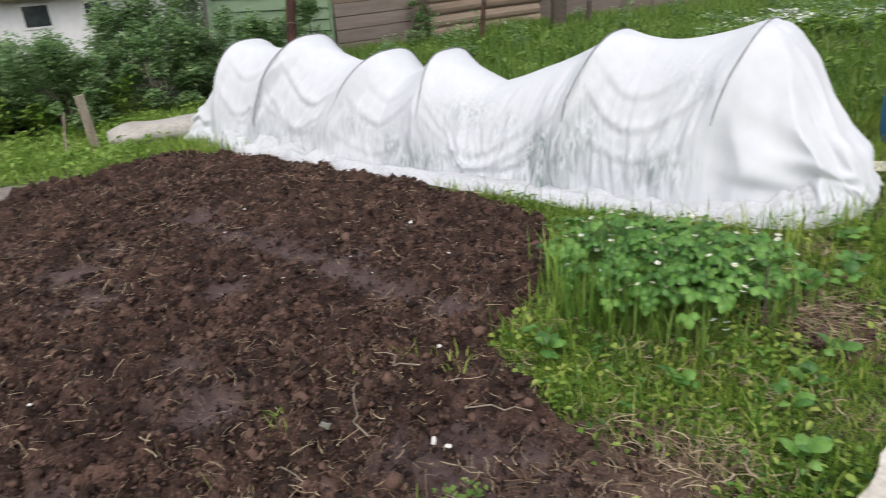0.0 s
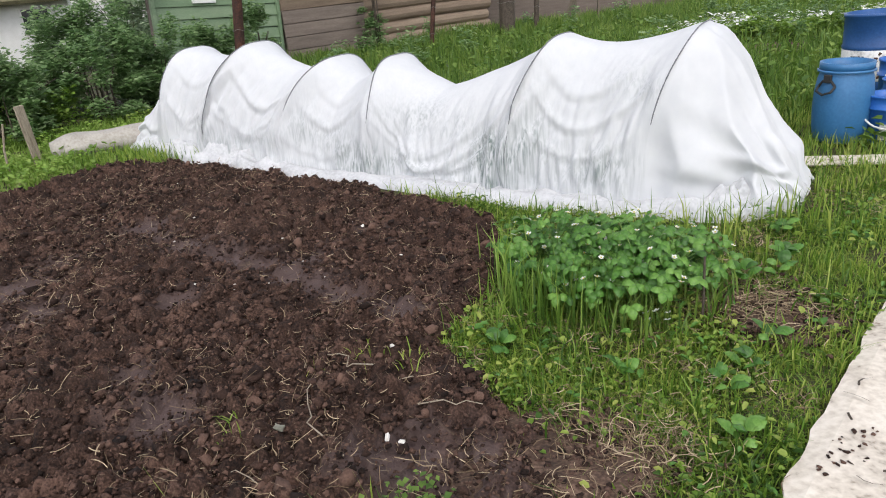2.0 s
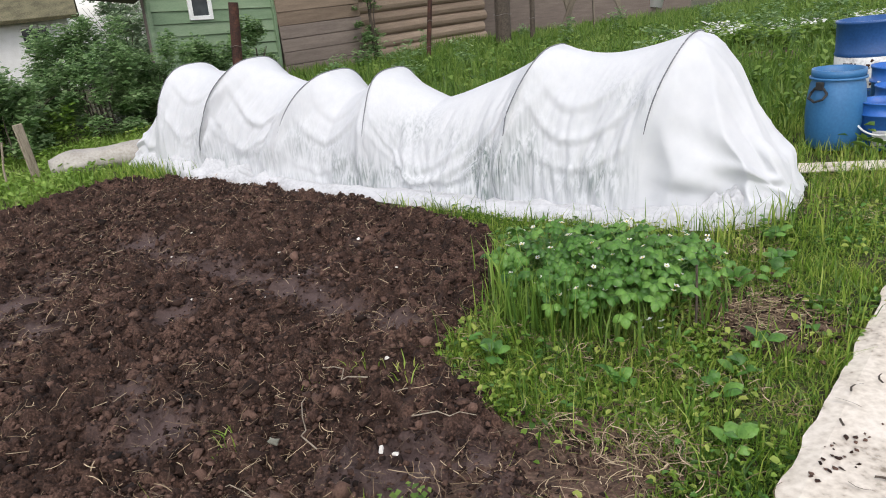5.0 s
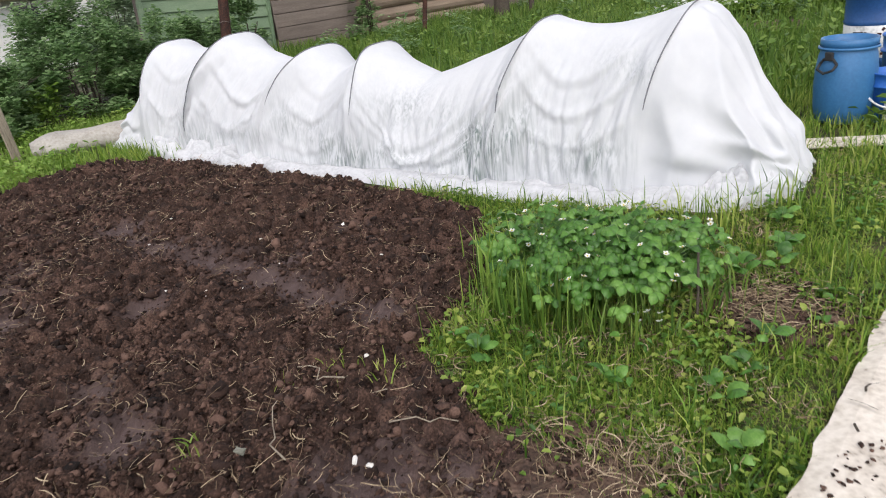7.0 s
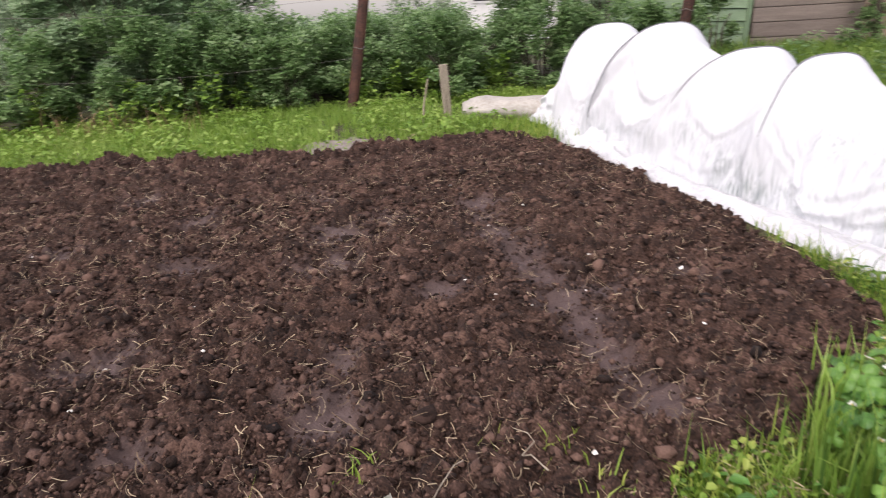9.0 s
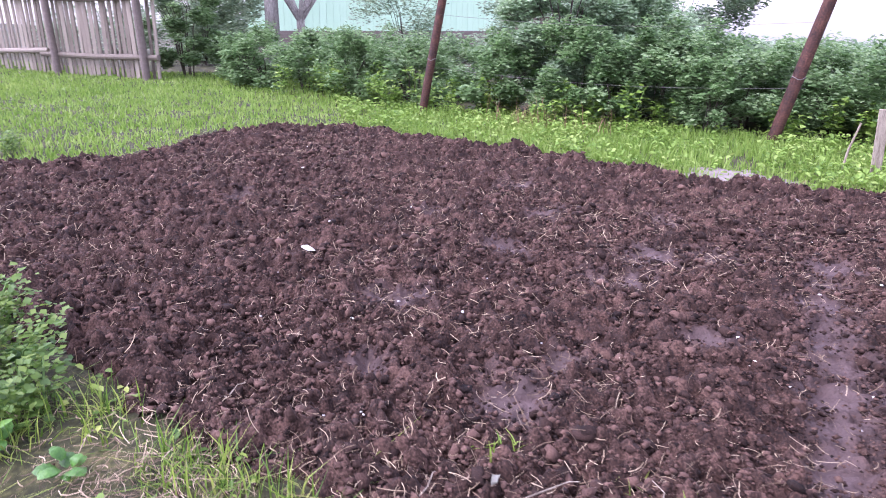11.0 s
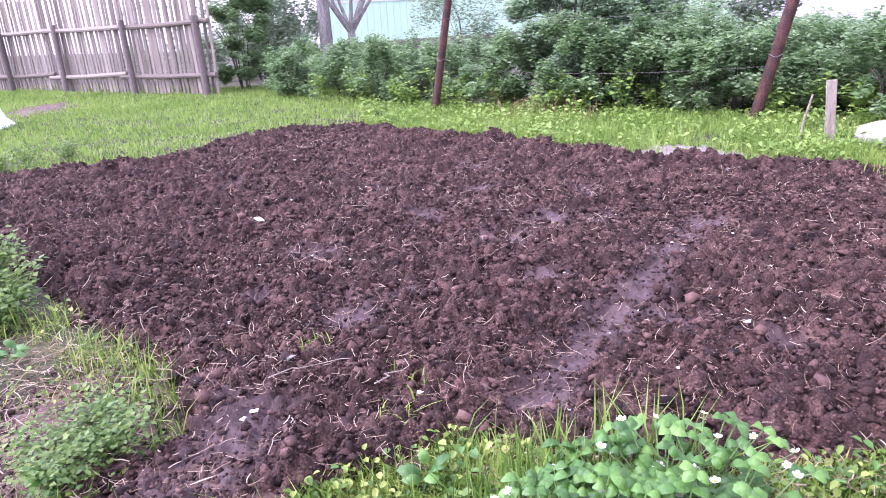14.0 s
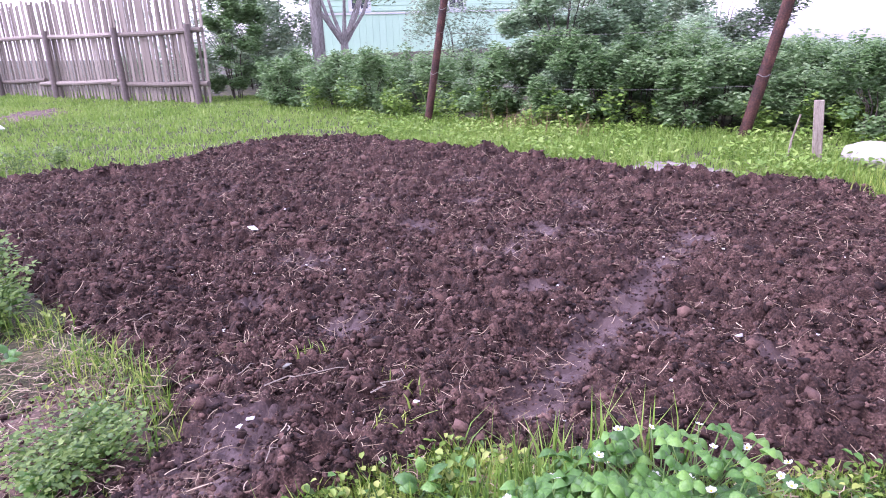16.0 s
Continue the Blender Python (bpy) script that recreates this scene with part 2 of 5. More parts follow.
def tube(bm, pts, r, n=8, taper=1.0):
    pts = [Vector(p) for p in pts]
    rings = []
    for k, p in enumerate(pts):
        d = (pts[min(k + 1, len(pts) - 1)] - pts[max(k - 1, 0)]).normalized()
        u = d.orthogonal().normalized() if abs(d.z) > 0.9 else d.cross(Vector((0, 0, 1))).normalized()
        w = d.cross(u)
        rk = r * (1 + (taper - 1) * k / max(1, len(pts) - 1))
        rings.append([bm.verts.new(p + rk * (math.cos(2 * math.pi * j / n) * u + math.sin(2 * math.pi * j / n) * w)) for j in range(n)])
    for a, b in zip(rings, rings[1:]):
        for j in range(n):
            bm.faces.new((a[j], a[(j + 1) % n], b[(j + 1) % n], b[j]))
    bm.faces.new(rings[0][::-1])
    bm.faces.new(rings[-1])
    return bm


def vnoise(x, y, seed=0.0):
    ix, iy = np.floor(x), np.floor(y)
    fx, fy = x - ix, y - iy
    fx, fy = fx * fx * (3 - 2 * fx), fy * fy * (3 - 2 * fy)

    def h(a, b):
        v = np.sin(a * 127.1 + b * 311.7 + seed * 74.7) * 43758.5453
        return v - np.floor(v)
    return (h(ix, iy) * (1 - fx) + h(ix + 1, iy) * fx) * (1 - fy) + (h(ix, iy + 1) * (1 - fx) + h(ix + 1, iy + 1) * fx) * fy


def fbm(x, y, seed=0.0, octaves=4):
    total, amp = 0.0, 0.5
    for k in range(octaves):
        total = total + amp * vnoise(x * 2 ** k, y * 2 ** k, seed + 3.1 * k)
        amp *= 0.5
    return total


def inside(x, y, poly):
    hit = np.zeros(np.shape(x), bool)
    for (x0, y0), (x1, y1) in zip(poly, poly[1:] + poly[:1]):
        if y0 != y1:
            hit ^= ((y0 > y) != (y1 > y)) & (x < (x1 - x0) * (y - y0) / (y1 - y0) + x0)
    return hit


def edge_distance(x, y, poly):
    best = np.full(np.shape(x), 1e9)
    for (x0, y0), (x1, y1) in zip(poly, poly[1:] + poly[:1]):
        dx, dy = x1 - x0, y1 - y0
        k = np.clip(((x - x0) * dx + (y - y0) * dy) / (dx * dx + dy * dy), 0, 1)
        best = np.minimum(best, np.hypot(x - x0 - k * dx, y - y0 - k * dy))
    return best


# ---- plan of the plot ----
BED = [(0.58, 3.32), (0.54, 2.9), (0.38, 2.42), (0.16, 2.13), (0.24, 1.85), (0.36, 1.6), (0.36, 1.3), (0.22, 1.1), (0.02, 1.2), (-0.12, 1.32), (-0.52, 1.19),
       (-0.89, 0.87), (-1.31, 0.61), (-1.98, 0.16), (-3.0, -0.6), (-4.4, -1.7), (-5.0, -1.5), (-4.85, -0.85), (-5.0, 0.0), (-5.1, 0.4), (-5.95, 0.95),
       (-6.4, 1.7), (-6.0, 2.5), (-5.1, 3.15), (-4.6, 3.6), (-3.75, 4.08), (-3.2, 4.4), (-2.65, 5.0), (-2.5, 5.45), (-2.05, 5.66), (-1.58, 5.44),
       (-1.12, 5.2), (-0.38, 4.51), (0.21, 3.86)]
TRACKS = [(-1.29, 3.73, 0.14), (-0.79, 3.2, 0.12), (-0.5, 2.95, 0.12), (-0.28, 2.7, 0.1), (-0.08, 2.53, 0.1), (-1.62, 2.72, 0.14), (-0.97, 2.8, 0.12), (-0.98, 2.15, 0.1), (-2.73, 2.95, 0.14),
          (-0.08, 1.5, 0.17), (0.16, 1.42, 0.16), (0.03, 2.44, 0.13), (-0.2, 2.63, 0.11), (-0.38, 2.82, 0.12), (-0.67, 3.11, 0.15), (-0.9, 3.3, 0.13), (-1.08, 3.5, 0.16), (-1.44, 3.94, 0.17), (-1.82, 3.15, 0.2),
          (-0.81, 1.9, 0.16), (0.0, 1.53, 0.15), (-1.73, 1.74, 0.16), (-2.17, 2.46, 0.15), (-1.77, 3.45, 0.15), (-0.42, 3.14, 0.13), (-1.6, 2.86, 0.15),
          (-2.9, 2.3, 0.14), (-3.4, 3.1, 0.15), (-1.2, 1.5, 0.1), (-2.4, 3.6, 0.13), (-0.1, 3.4, 0.1), (-3.6, 1.2, 0.14)]
HEAPS = [(-4.42, 3.6, 0.17, 0.04), (-5.2, 3.18, 0.19, 0.035), (-4.0, 3.9, 0.12, 0.08), (-6.0, 2.3, 0.25, 0.02), (-5.6, 1.3, 0.25, 0.05), (-2.75, 4.75, 0.2, 0.06), (-3.4, 4.2, 0.14, 0.06)]
AX, AY, AN = (1.498, 3.723), (-0.778, 0.628), (0.628, 0.778)      # tunnel: origin, axis, normal


def tunnel_xy(s, n):
    return AX[0] + AY[0] * s + AN[0] * n, AX[1] + AY[1] * s + AN[1] * n


def tunnel_sn(x, y):
    dx, dy = x - AX[0], y - AX[1]
    return dx * AY[0] + dy * AY[1], dx * AN[0] + dy * AN[1]


def land(x, y):
    """Height of the ground sheet: nearly level, falling away to the north-west beyond the plot."""
    q = -0.69 * x + 0.72 * y
    fall = 0.045 * np.maximum(0, q - 10.0)
    return -np.minimum(fall, 45.0) + 0.03 * (fbm(x * 0.6, y * 0.6, 5) - 0.5)


def packed(x, y):
    p = np.zeros(np.shape(x))
    for cx, cy, r in TRACKS:
        k = (np.abs(x - cx) < 2.2 * r) & (np.abs(y - cy) < 2.2 * r)
        u, v = x[k], y[k]
        w = 0.6 * (fbm(u * 11, v * 11, cx * 3) - 0.5)
        p[k] = np.maximum(p[k], np.clip(1.25 - np.hypot(u - cx, v - cy) / r + 2.2 * w, 0, 1))
    return p


def soil(x, y):
    """Height of the dug bed."""
    e = edge_distance(x, y, BED)
    lump = 0.09 * (fbm(x * 5, y * 5, 1, 3) - 0.42) + 0.1 * (fbm(x * 15, y * 15, 2, 3) - 0.42) + 0.03 * (vnoise(x * 43, y * 43, 3) - 0.5)
    p = packed(x, y)
    z = 0.012 + lump * (1 - 0.5 * p) - 0.014 * p
    for cx, cy, r, h in HEAPS:
        z = z + h * np.exp(-((x - cx) ** 2 + (y - cy) ** 2) / r ** 2)
    return z - 0.05 * np.exp(-e / 0.04) + 0.03 * np.exp(-((e - 0.16) / 0.1) ** 2)


def crumbs(x, y, cell, seed):
    """Domes of jittered size, one a cell: the crumbly surface of dug soil."""
    u, v = x / cell, y / cell
    iu, iv = np.floor(u), np.floor(v)
    best = np.zeros(np.shape(x))
    for a in (-1, 0, 1):
        for b in (-1, 0, 1):
            cu, cv = iu + a, iv + b
            h = [np.sin(cu * 127.1 + cv * 311.7 + seed * 74.7 + k * 19.3) * 43758.5453 for k in range(3)]
            h = [k - np.floor(k) for k in h]
            r = 0.35 + 0.45 * h[2]
            d2 = (u - cu - h[0]) ** 2 + (v - cv - h[1]) ** 2
            best = np.maximum(best, np.sqrt(np.maximum(0, r * r - d2)))
    return best * cell


SLAB = [(0.42, 0.802), (2.87, 3.052), (3.35, 2.53), (0.9, 0.28)]
FENCE_A, FENCE_D = (-11.65, 0.13), (-0.682, -0.731)

# ---- ground ----
def graded(lo, hi, step, far):
    inner = np.arange(lo, hi + 1e-6, step)
    grow = np.cumsum(step * 1.35 ** np.arange(1, 40))
    grow = grow[grow < far]
    return np.concatenate([lo - grow[::-1], inner, hi + grow])


gx, gy = graded(-14, 9, 0.09, 900), graded(-4, 16, 0.09, 900)
X, Y = np.meshgrid(gx, gy)
inb = inside(X, Y, BED)
eb = edge_distance(X, Y, BED)
Z = land(X, Y) + 0.05 * (fbm(X * 4, Y * 4, 9) - 0.5) - np.where(inb, 0.16 * np.clip((eb - 0.07) / 0.1, 0, 1), 0)
rows_n, cols_n = X.shape
ii = np.arange(rows_n * cols_n).reshape(rows_n, cols_n)
quads = np.stack([ii[:-1, :-1], ii[:-1, 1:], ii[1:, 1:], ii[1:, :-1]], -1).reshape(-1, 4)
ground = new("ground", mesh_from("ground", np.stack([X, Y, Z], -1), [quads], M_ground, True))
tagged(ground, "uneven green turf ground of a garden plot", "ground", kind="structure")

step = 0.0105
X, Y = np.meshgrid(np.arange(-6.6, 0.7, step), np.arange(-1.9, 5.8, step))
TROD = packed(X, Y)
WX, WY = X + 0.03 * (fbm(X * 22, Y * 22, 71, 3) - 0.45), Y + 0.03 * (fbm(X * 22, Y * 22, 72, 3) - 0.45)
CRUMB = 1.25 * crumbs(WX, WY, 0.04, 1) * (1 - 0.8 * TROD) + 1.0 * crumbs(WX, WY, 0.022, 2) * (1 - 0.7 * TROD)
ok = inside(X + 0.16 * (fbm(X * 7, Y * 7, 51) - 0.47), Y + 0.16 * (fbm(X * 7, Y * 7, 52) - 0.47), BED)
CRUMB += 0.016 * (1 - 0.7 * TROD) * (vnoise(X * 70, Y * 70, 73) - 0.5)
CRUMB *= 0.55 + 0.95 * fbm(X * 1.7, Y * 1.7, 33)
Z = soil(X, Y) + CRUMB - 0.02
ii = np.arange(X.size).reshape(X.shape)
keep = ok[:-1, :-1] & ok[:-1, 1:] & ok[1:, 1:] & ok[1:, :-1]
quads = np.stack([ii[:-1, :-1], ii[:-1, 1:], ii[1:, 1:], ii[1:, :-1]], -1)[keep]
used = np.unique(quads)
back = np.zeros(X.size, np.int32)
back[used] = np.arange(len(used))
xy = np.stack([X.ravel(), Y.ravel(), Z.ravel()], -1)[used]
me = mesh_from("dug_bed", xy, [back[quads]], M_soil)
me.attributes.new("packed", 'FLOAT', 'POINT').data.foreach_set("value", packed(xy[:, 0], xy[:, 1]).astype(np.float32))
bed = tagged(new("dug_bed", me), "freshly dug dark brown garden bed with footprints", "soil bed", kind="structure")

ICO = bmesh.new()
bmesh.ops.create_icosphere(ICO, subdivisions=1, radius=1)
ICO_V = np.array([v.co[:] for v in ICO.verts])
ICO_F = np.array([[v.index for v in f.verts] for f in ICO.faces])
ICO.free()


def lumps(name, x, y, z, size, mat, flat=0.75):
    n = len(x)
    v = ICO_V[None] * (size[:, None] * R.uniform(0.6, 1.25, (n, 3)))[:, None, :] * R.uniform(0.4, 1.55, (n, len(ICO_V), 1))
    v[..., 2] *= flat
    a = R.uniform(0, 6.28, n)
    c, s = np.cos(a)[:, None], np.sin(a)[:, None]
    v = np.stack([v[..., 0] * c - v[..., 1] * s, v[..., 0] * s + v[..., 1] * c, v[..., 2]], -1) + np.stack([x, y, z], -1)[:, None, :]
    f = ICO_F[None] + (np.arange(n) * len(ICO_V))[:, None, None]
    return mesh_from(name, v, [f.reshape(-1, 3)], mat)


def scatter_in(poly, n, test=None):
    p = np.array(poly)
    x, y = R.uniform(p[:, 0].min(), p[:, 0].max(), n), R.uniform(p[:, 1].min(), p[:, 1].max(), n)
    k = inside(x, y, poly)
    if test is not None:
        k &= test(x, y)
    return x[k], y[k]


cx, cy = scatter_in(BED, 36000, lambda x, y: (packed(x, y) < 0.3 + 0.6 * R.rand(len(x))) & (edge_distance(x, y, BED) > 0.02))
cs = np.clip(0.0095 * np.exp(0.5 * R.randn(len(cx))), 0.005, 0.026)
clods = tagged(new("soil_clods", lumps("soil_clods", cx, cy, soil(cx, cy) + 0.01 + 0.2 * cs, cs, M_clod)), "loose dark brown clods of dug soil", "soil", kind="stuff")


OCT_V = np.array([(1, 0, 0), (-1, 0, 0), (0, 1, 0), (0, -1, 0), (0, 0, 1), (0, 0, -1)], float)
OCT_F = np.array([(0, 2, 4), (2, 1, 4), (1, 3, 4), (3, 0, 4), (2, 0, 5), (1, 2, 5), (3, 1, 5), (0, 3, 5)])
cx, cy = scatter_in(BED, 190000, lambda x, y: (packed(x, y) < 0.2 + 1.0 * R.rand(len(x))) & (edge_distance(x, y, BED) > 0.015) & (np.hypot(x - 0.6, y - 1.6) < 1.2 + 5.5 * R.rand(len(x))))
n = len(cx)
cs = np.clip(0.0058 * np.exp(0.4 * R.randn(n)), 0.003, 0.014)
v = OCT_V[None] * (cs[:, None] * R.uniform(0.7, 1.3, (n, 3)))[:, None, :] * R.uniform(0.7, 1.2, (n, 6, 1))
a = R.uniform(0, 6.28, n)
v = np.stack([v[..., 0] * np.cos(a)[:, None] - v[..., 1] * np.sin(a)[:, None], v[..., 0] * np.sin(a)[:, None] + v[..., 1] * np.cos(a)[:, None], 0.8 * v[..., 2]], -1)
v = v + np.stack([cx, cy, soil(cx, cy) + 0.012 + 0.3 * cs], -1)[:, None, :]
tagged(new("soil_crumbs", mesh_from("soil_crumbs", v, [(OCT_F[None] + (np.arange(n) * 6)[:, None, None]).reshape(-1, 3)], M_clod)), "fine dark brown crumbs of dug soil", "soil", kind="stuff")


def strands(name, x, y, z, length, width, mat, rise=0.3, curl=1.0):
    """Flat curved strips lying about."""
    n = len(x)
    a = R.uniform(0, 6.28, n)
    k = np.linspace(-0.5, 0.5, 4)
    bend = R.uniform(-curl, curl, n)
    lift = R.uniform(-rise, rise, n) * length
    px = x[:, None] + length[:, None] * (k[None] * np.cos(a)[:, None] - bend[:, None] * (k ** 2)[None] * np.sin(a)[:, None])
    py = y[:, None] + length[:, None] * (k[None] * np.sin(a)[:, None] + bend[:, None] * (k ** 2)[None] * np.cos(a)[:, None])
    pz = z[:, None] + lift[:, None] * k[None] + np.abs(lift)[:, None] * 0.3
    ox, oy = -np.sin(a) * width / 2, np.cos(a) * width / 2
    lo = np.stack([px - ox[:, None], py - oy[:, None], pz], -1)
    hi = np.stack([px + ox[:, None], py + oy[:, None], pz + width[:, None] * 0.5], -1)
    v = np.stack([lo, hi], 2).reshape(n, 8, 3)
    q = np.array([[0, 1, 3, 2], [2, 3, 5, 4], [4, 5, 7, 6]])
    return mesh_from(name, v, [(q[None] + (np.arange(n) * 8)[:, None, None]).reshape(-1, 4)], mat)


cx, cy = scatter_in(BED, 52000, lambda x, y: fbm(x * 2, y * 2, 12) + 0.25 * R.rand(len(x)) > 0.48)
ln = 0.012 + 0.06 * R.rand(len(cx)) ** 2
tagged(new("root_litter", strands("root_litter", cx, cy, soil(cx, cy) + 0.022, ln, R.uniform(0.0008, 0.0021, len(cx)), M_straw, 0.6, 0.9)), "pale dry roots and straw strewn over soil", "litter", kind="stuff")
cx, cy = scatter_in(BED, 4200, lambda x, y: fbm(x * 1.3, y * 1.3, 17) + 0.25 * R.rand(len(x)) > 0.5)
tagged(new("straw_litter", strands("straw_litter", cx, cy, soil(cx, cy) + 0.032, 0.015 + 0.045 * R.rand(len(cx)) ** 1.5, R.uniform(0.0014, 0.003, len(cx)), M_straw, 0.9, 0.8)), "bolder pale straw and roots standing out of soil", "litter", kind="stuff")
cx, cy = scatter_in(BED, 330)
cs = R.uniform(0.003, 0.009, len(cx))
tagged(new("pale_chips", lumps("pale_chips", cx, cy, soil(cx, cy) + 0.012, cs, M_chip, 0.4)), "small pale chips and pebbles in soil", "litter", kind="stuff")

# bare trodden earth beside the bed
def patch(name, cx, cy, rx, ry, mat, label, lift=0.012, seed=1, cell=0.025):
    X, Y = np.meshgrid(np.arange(-1.3, 1.31, cell / max(rx, ry)), np.arange(-1.3, 1.31, cell / max(rx, ry)))
    r = np.hypot(X, Y) + 1.3 * (fbm(X * 3, Y * 3, seed) - 0.47)
    wx, wy = cx + rx * X, cy + ry * Y
    Z = land(wx, wy) + lift * np.clip((1 - r) * 4, -4, 1) + 0.025 * (fbm(wx * 9, wy * 9, seed) - 0.45) + lift
    ii = np.arange(X.size).reshape(X.shape)
    k = (r < 1.2)
    keep = k[:-1, :-1] & k[:-1, 1:] & k[1:, 1:] & k[1:, :-1]
    q = np.stack([ii[:-1, :-1], ii[:-1, 1:], ii[1:, 1:], ii[1:, :-1]], -1)[keep]
    u = np.unique(q)
    b = np.zeros(X.size, np.int32)
    b[u] = np.arange(len(u))
    return tagged(new(name, mesh_from(name, np.stack([wx.ravel(), wy.ravel(), Z.ravel()], -1)[u], [b[q]], mat, True)), label, "earth", kind="structure")


BARES = [(0.36, 1.38, 0.26, 0.24), (1.31, 2.05, 0.2, 0.2), (-0.15, 0.9, 0.38, 0.3), (-11.0, -2.6, 1.1, 0.5), (-3.05, 4.85, 0.5, 0.34), (5.2, 8.6, 1.3, 0.4), (-5.15, -1.6, 0.75, 0.45)]
patch("earth_patch", *BARES[0], M_bare, "reddish bare trodden earth beside the dug bed", seed=2)
patch("earth_patch", *BARES[1], M_bare, "straw-strewn bare earth among the grass", seed=3)
patch("earth_patch", *BARES[2], M_bare, "trampled brown earth with sparse weeds", seed=4)
patch("earth_patch", *BARES[3], M_bare, "worn bare patch in the lawn", seed=5, cell=0.06)
patch("earth_patch", *BARES[4], material("pale_dust", [(0.16, 0.13, 0.11), (0.3, 0.26, 0.23)], 8, 0.9, 0.5, 60), "pale dry patch at the edge of the bed", seed=6)
patch("earth_patch", *BARES[5], M_bare, "strip of bare soil in the meadow", seed=7, cell=0.06)

patch("earth_patch", -5.15, -1.6, 0.75, 0.45, M_bare, "pale trampled earth at the end of the bed", seed=8)

# ---- grass ----
def bare_amount(x, y):
    b = np.zeros(np.shape(x))
    for cx, cy, rx, ry in BARES:
        b = np.maximum(b, np.clip(1.5 - 1.2 * np.hypot((x - cx) / rx, (y - cy) / ry), 0, 1))
    return b


def free_turf(x, y):
    s, n = tunnel_sn(x, y)
    covered = (s > -0.9) & (s < 4.85) & (n > np.interp(s, [-0.86, -0.39, 0.5, 1.85, 3.42, 4.18], [-0.3, -0.6, -0.68, -0.58, -0.59, -0.4])) & (n < 0.4)
    return (~inside(x, y, BED) | (edge_distance(x, y, BED) < 0.035)) & ~inside(x, y, SLAB) & ~covered & (R.rand(len(x)) > 0.93 * bare_amount(x, y))


def blades(name, x, y, height, width, mat, lean=0.5, z=None):
    n = len(x)
    a, b = R.uniform(0, 6.28, n), R.uniform(0, 6.28, n)
    z = land(x, y) - 0.01 if z is None else z
    l = np.abs(R.randn(n)) * lean * height
    dx, dy = np.cos(b) * l, np.sin(b) * l
    ox, oy = np.cos(a) * width / 2, np.sin(a) * width / 2
    h = np.sqrt(np.maximum(height ** 2 - 0.6 * l ** 2, 0.15 * height ** 2))
    P = lambda k, side, lift: np.stack([x + dx * k + ox * side, y + dy * k + oy * side, z + h * lift], -1)
    v = np.stack([P(0, -1, 0), P(0, 1, 0), P(0.35, -0.8, 0.62), P(0.35, 0.8, 0.62), P(1, 0, 1)], 1)
    o = (np.arange(n) * 5)[:, None]
    return mesh_from(name, v, [np.array([[0, 1, 3, 2]]) + o, np.array([[2, 3, 4]]) + o], mat)


def field(name, poly, per_m2, h, w, mat, label, lean=0.5, gaps=0.0, clump=3.0):
    p = np.array(poly)
    n = int(per_m2 * (np.ptp(p[:, 0]) * np.ptp(p[:, 1])))
    x, y = scatter_in(poly, n, free_turf)
    d = fbm(x * clump, y * clump, 21)
    k = d > gaps + 0.12 * R.rand(len(x))
    x, y, d = x[k], y[k], d[k]
    hh = R.uniform(h[0], h[1], len(x)) * (0.55 + 0.9 * d)
    return tagged(new(name, blades(name, x, y, hh, R.uniform(w[0], w[1], len(x)), mat, lean)), label, "grass", kind="stuff")


NEAR = [(-0.05, 2.3), (0.35, 2.45), (0.5, 2.9), (0.5, 3.4), (0.2, 3.95), (2.6, 3.6), (3.2, 3.2), (2.0, 1.9), (0.55, 0.6), (0.15, 0.9), (0.1, 1.6)]
field("grass", NEAR, 15000, (0.02, 0.07), (0.003, 0.008), M_grass, "lush uneven green grass beside the dug bed", 1.4, 0.2)
field("grass", NEAR, 900, (0.07, 0.17), (0.003, 0.007), M_grass, "longer bent grass blades beside the dug bed", 0.9, 0.4, 2.0)
field("grass", [(-3.6, -1.0), (-2.0, 0.3), (-1.2, 0.8), (-0.5, 1.3), (0.1, 1.4), (0.5, 0.9), (0.2, -0.2), (-1.0, -0.8), (-2.5, -1.6)], 3400, (0.04, 0.15), (0.003, 0.007), M_grass, "patchy weedy grass on trampled earth", 1.0, 0.47)
field("grass", [(2.0, 3.2), (1.9, 4.4), (4.0, 7.0), (6.0, 5.0), (3.4, 2.6)], 2000, (0.05, 0.16), (0.005, 0.01), M_grass, "tall grass around blue barrels", 0.6, 0.25)
field("grass", [(-2.3, 5.35), (-2.7, 5.05), (-3.3, 4.35), (-4.6, 3.55), (-6.1, 2.45), (-6.6, 2.6), (-7.5, 3.4), (-4.5, 6.6), (-2.5, 8.6), (-1.0, 7.5), (-1.5, 5.3)], 1700, (0.04, 0.15), (0.006, 0.013), M_lawn, "bright rough grass verge along the hedge", 0.55, 0.2)
field("lawn_grass", [(-4.4, -2.2), (-4.7, -0.8), (-4.9, 0.4), (-6.2, 0.95), (-6.4, 2.5), (-7.6, 3.6), (-12, 3.0), (-13.2, 0.0), (-18, -5.0), (-12, -7)], 900, (0.03, 0.09), (0.009, 0.02), M_lawn, "bright green mown lawn", 0.6, 0.1, 0.8)
field("meadow_grass", [(-1.2, 7.2), (-2.6, 9.0), (-3.5, 14.5), (3.0, 15.5), (14, 19), (16, 12), (8, 5), (4.0, 5.0), (2.0, 4.4)], 420, (0.1, 0.32), (0.012, 0.026), M_meadow, "tall green meadow grass behind the fleece tunnel", 0.5, 0.15, 0.7)
field("edge_grass", [(0.5, 3.3), (0.2, 3.8), (-0.05, 4.05), (0.05, 4.2), (0.6, 3.7)], 1500, (0.04, 0.12), (0.004, 0.008), M_grass, "thin grass between bed and fleece", 0.8, 0.3)

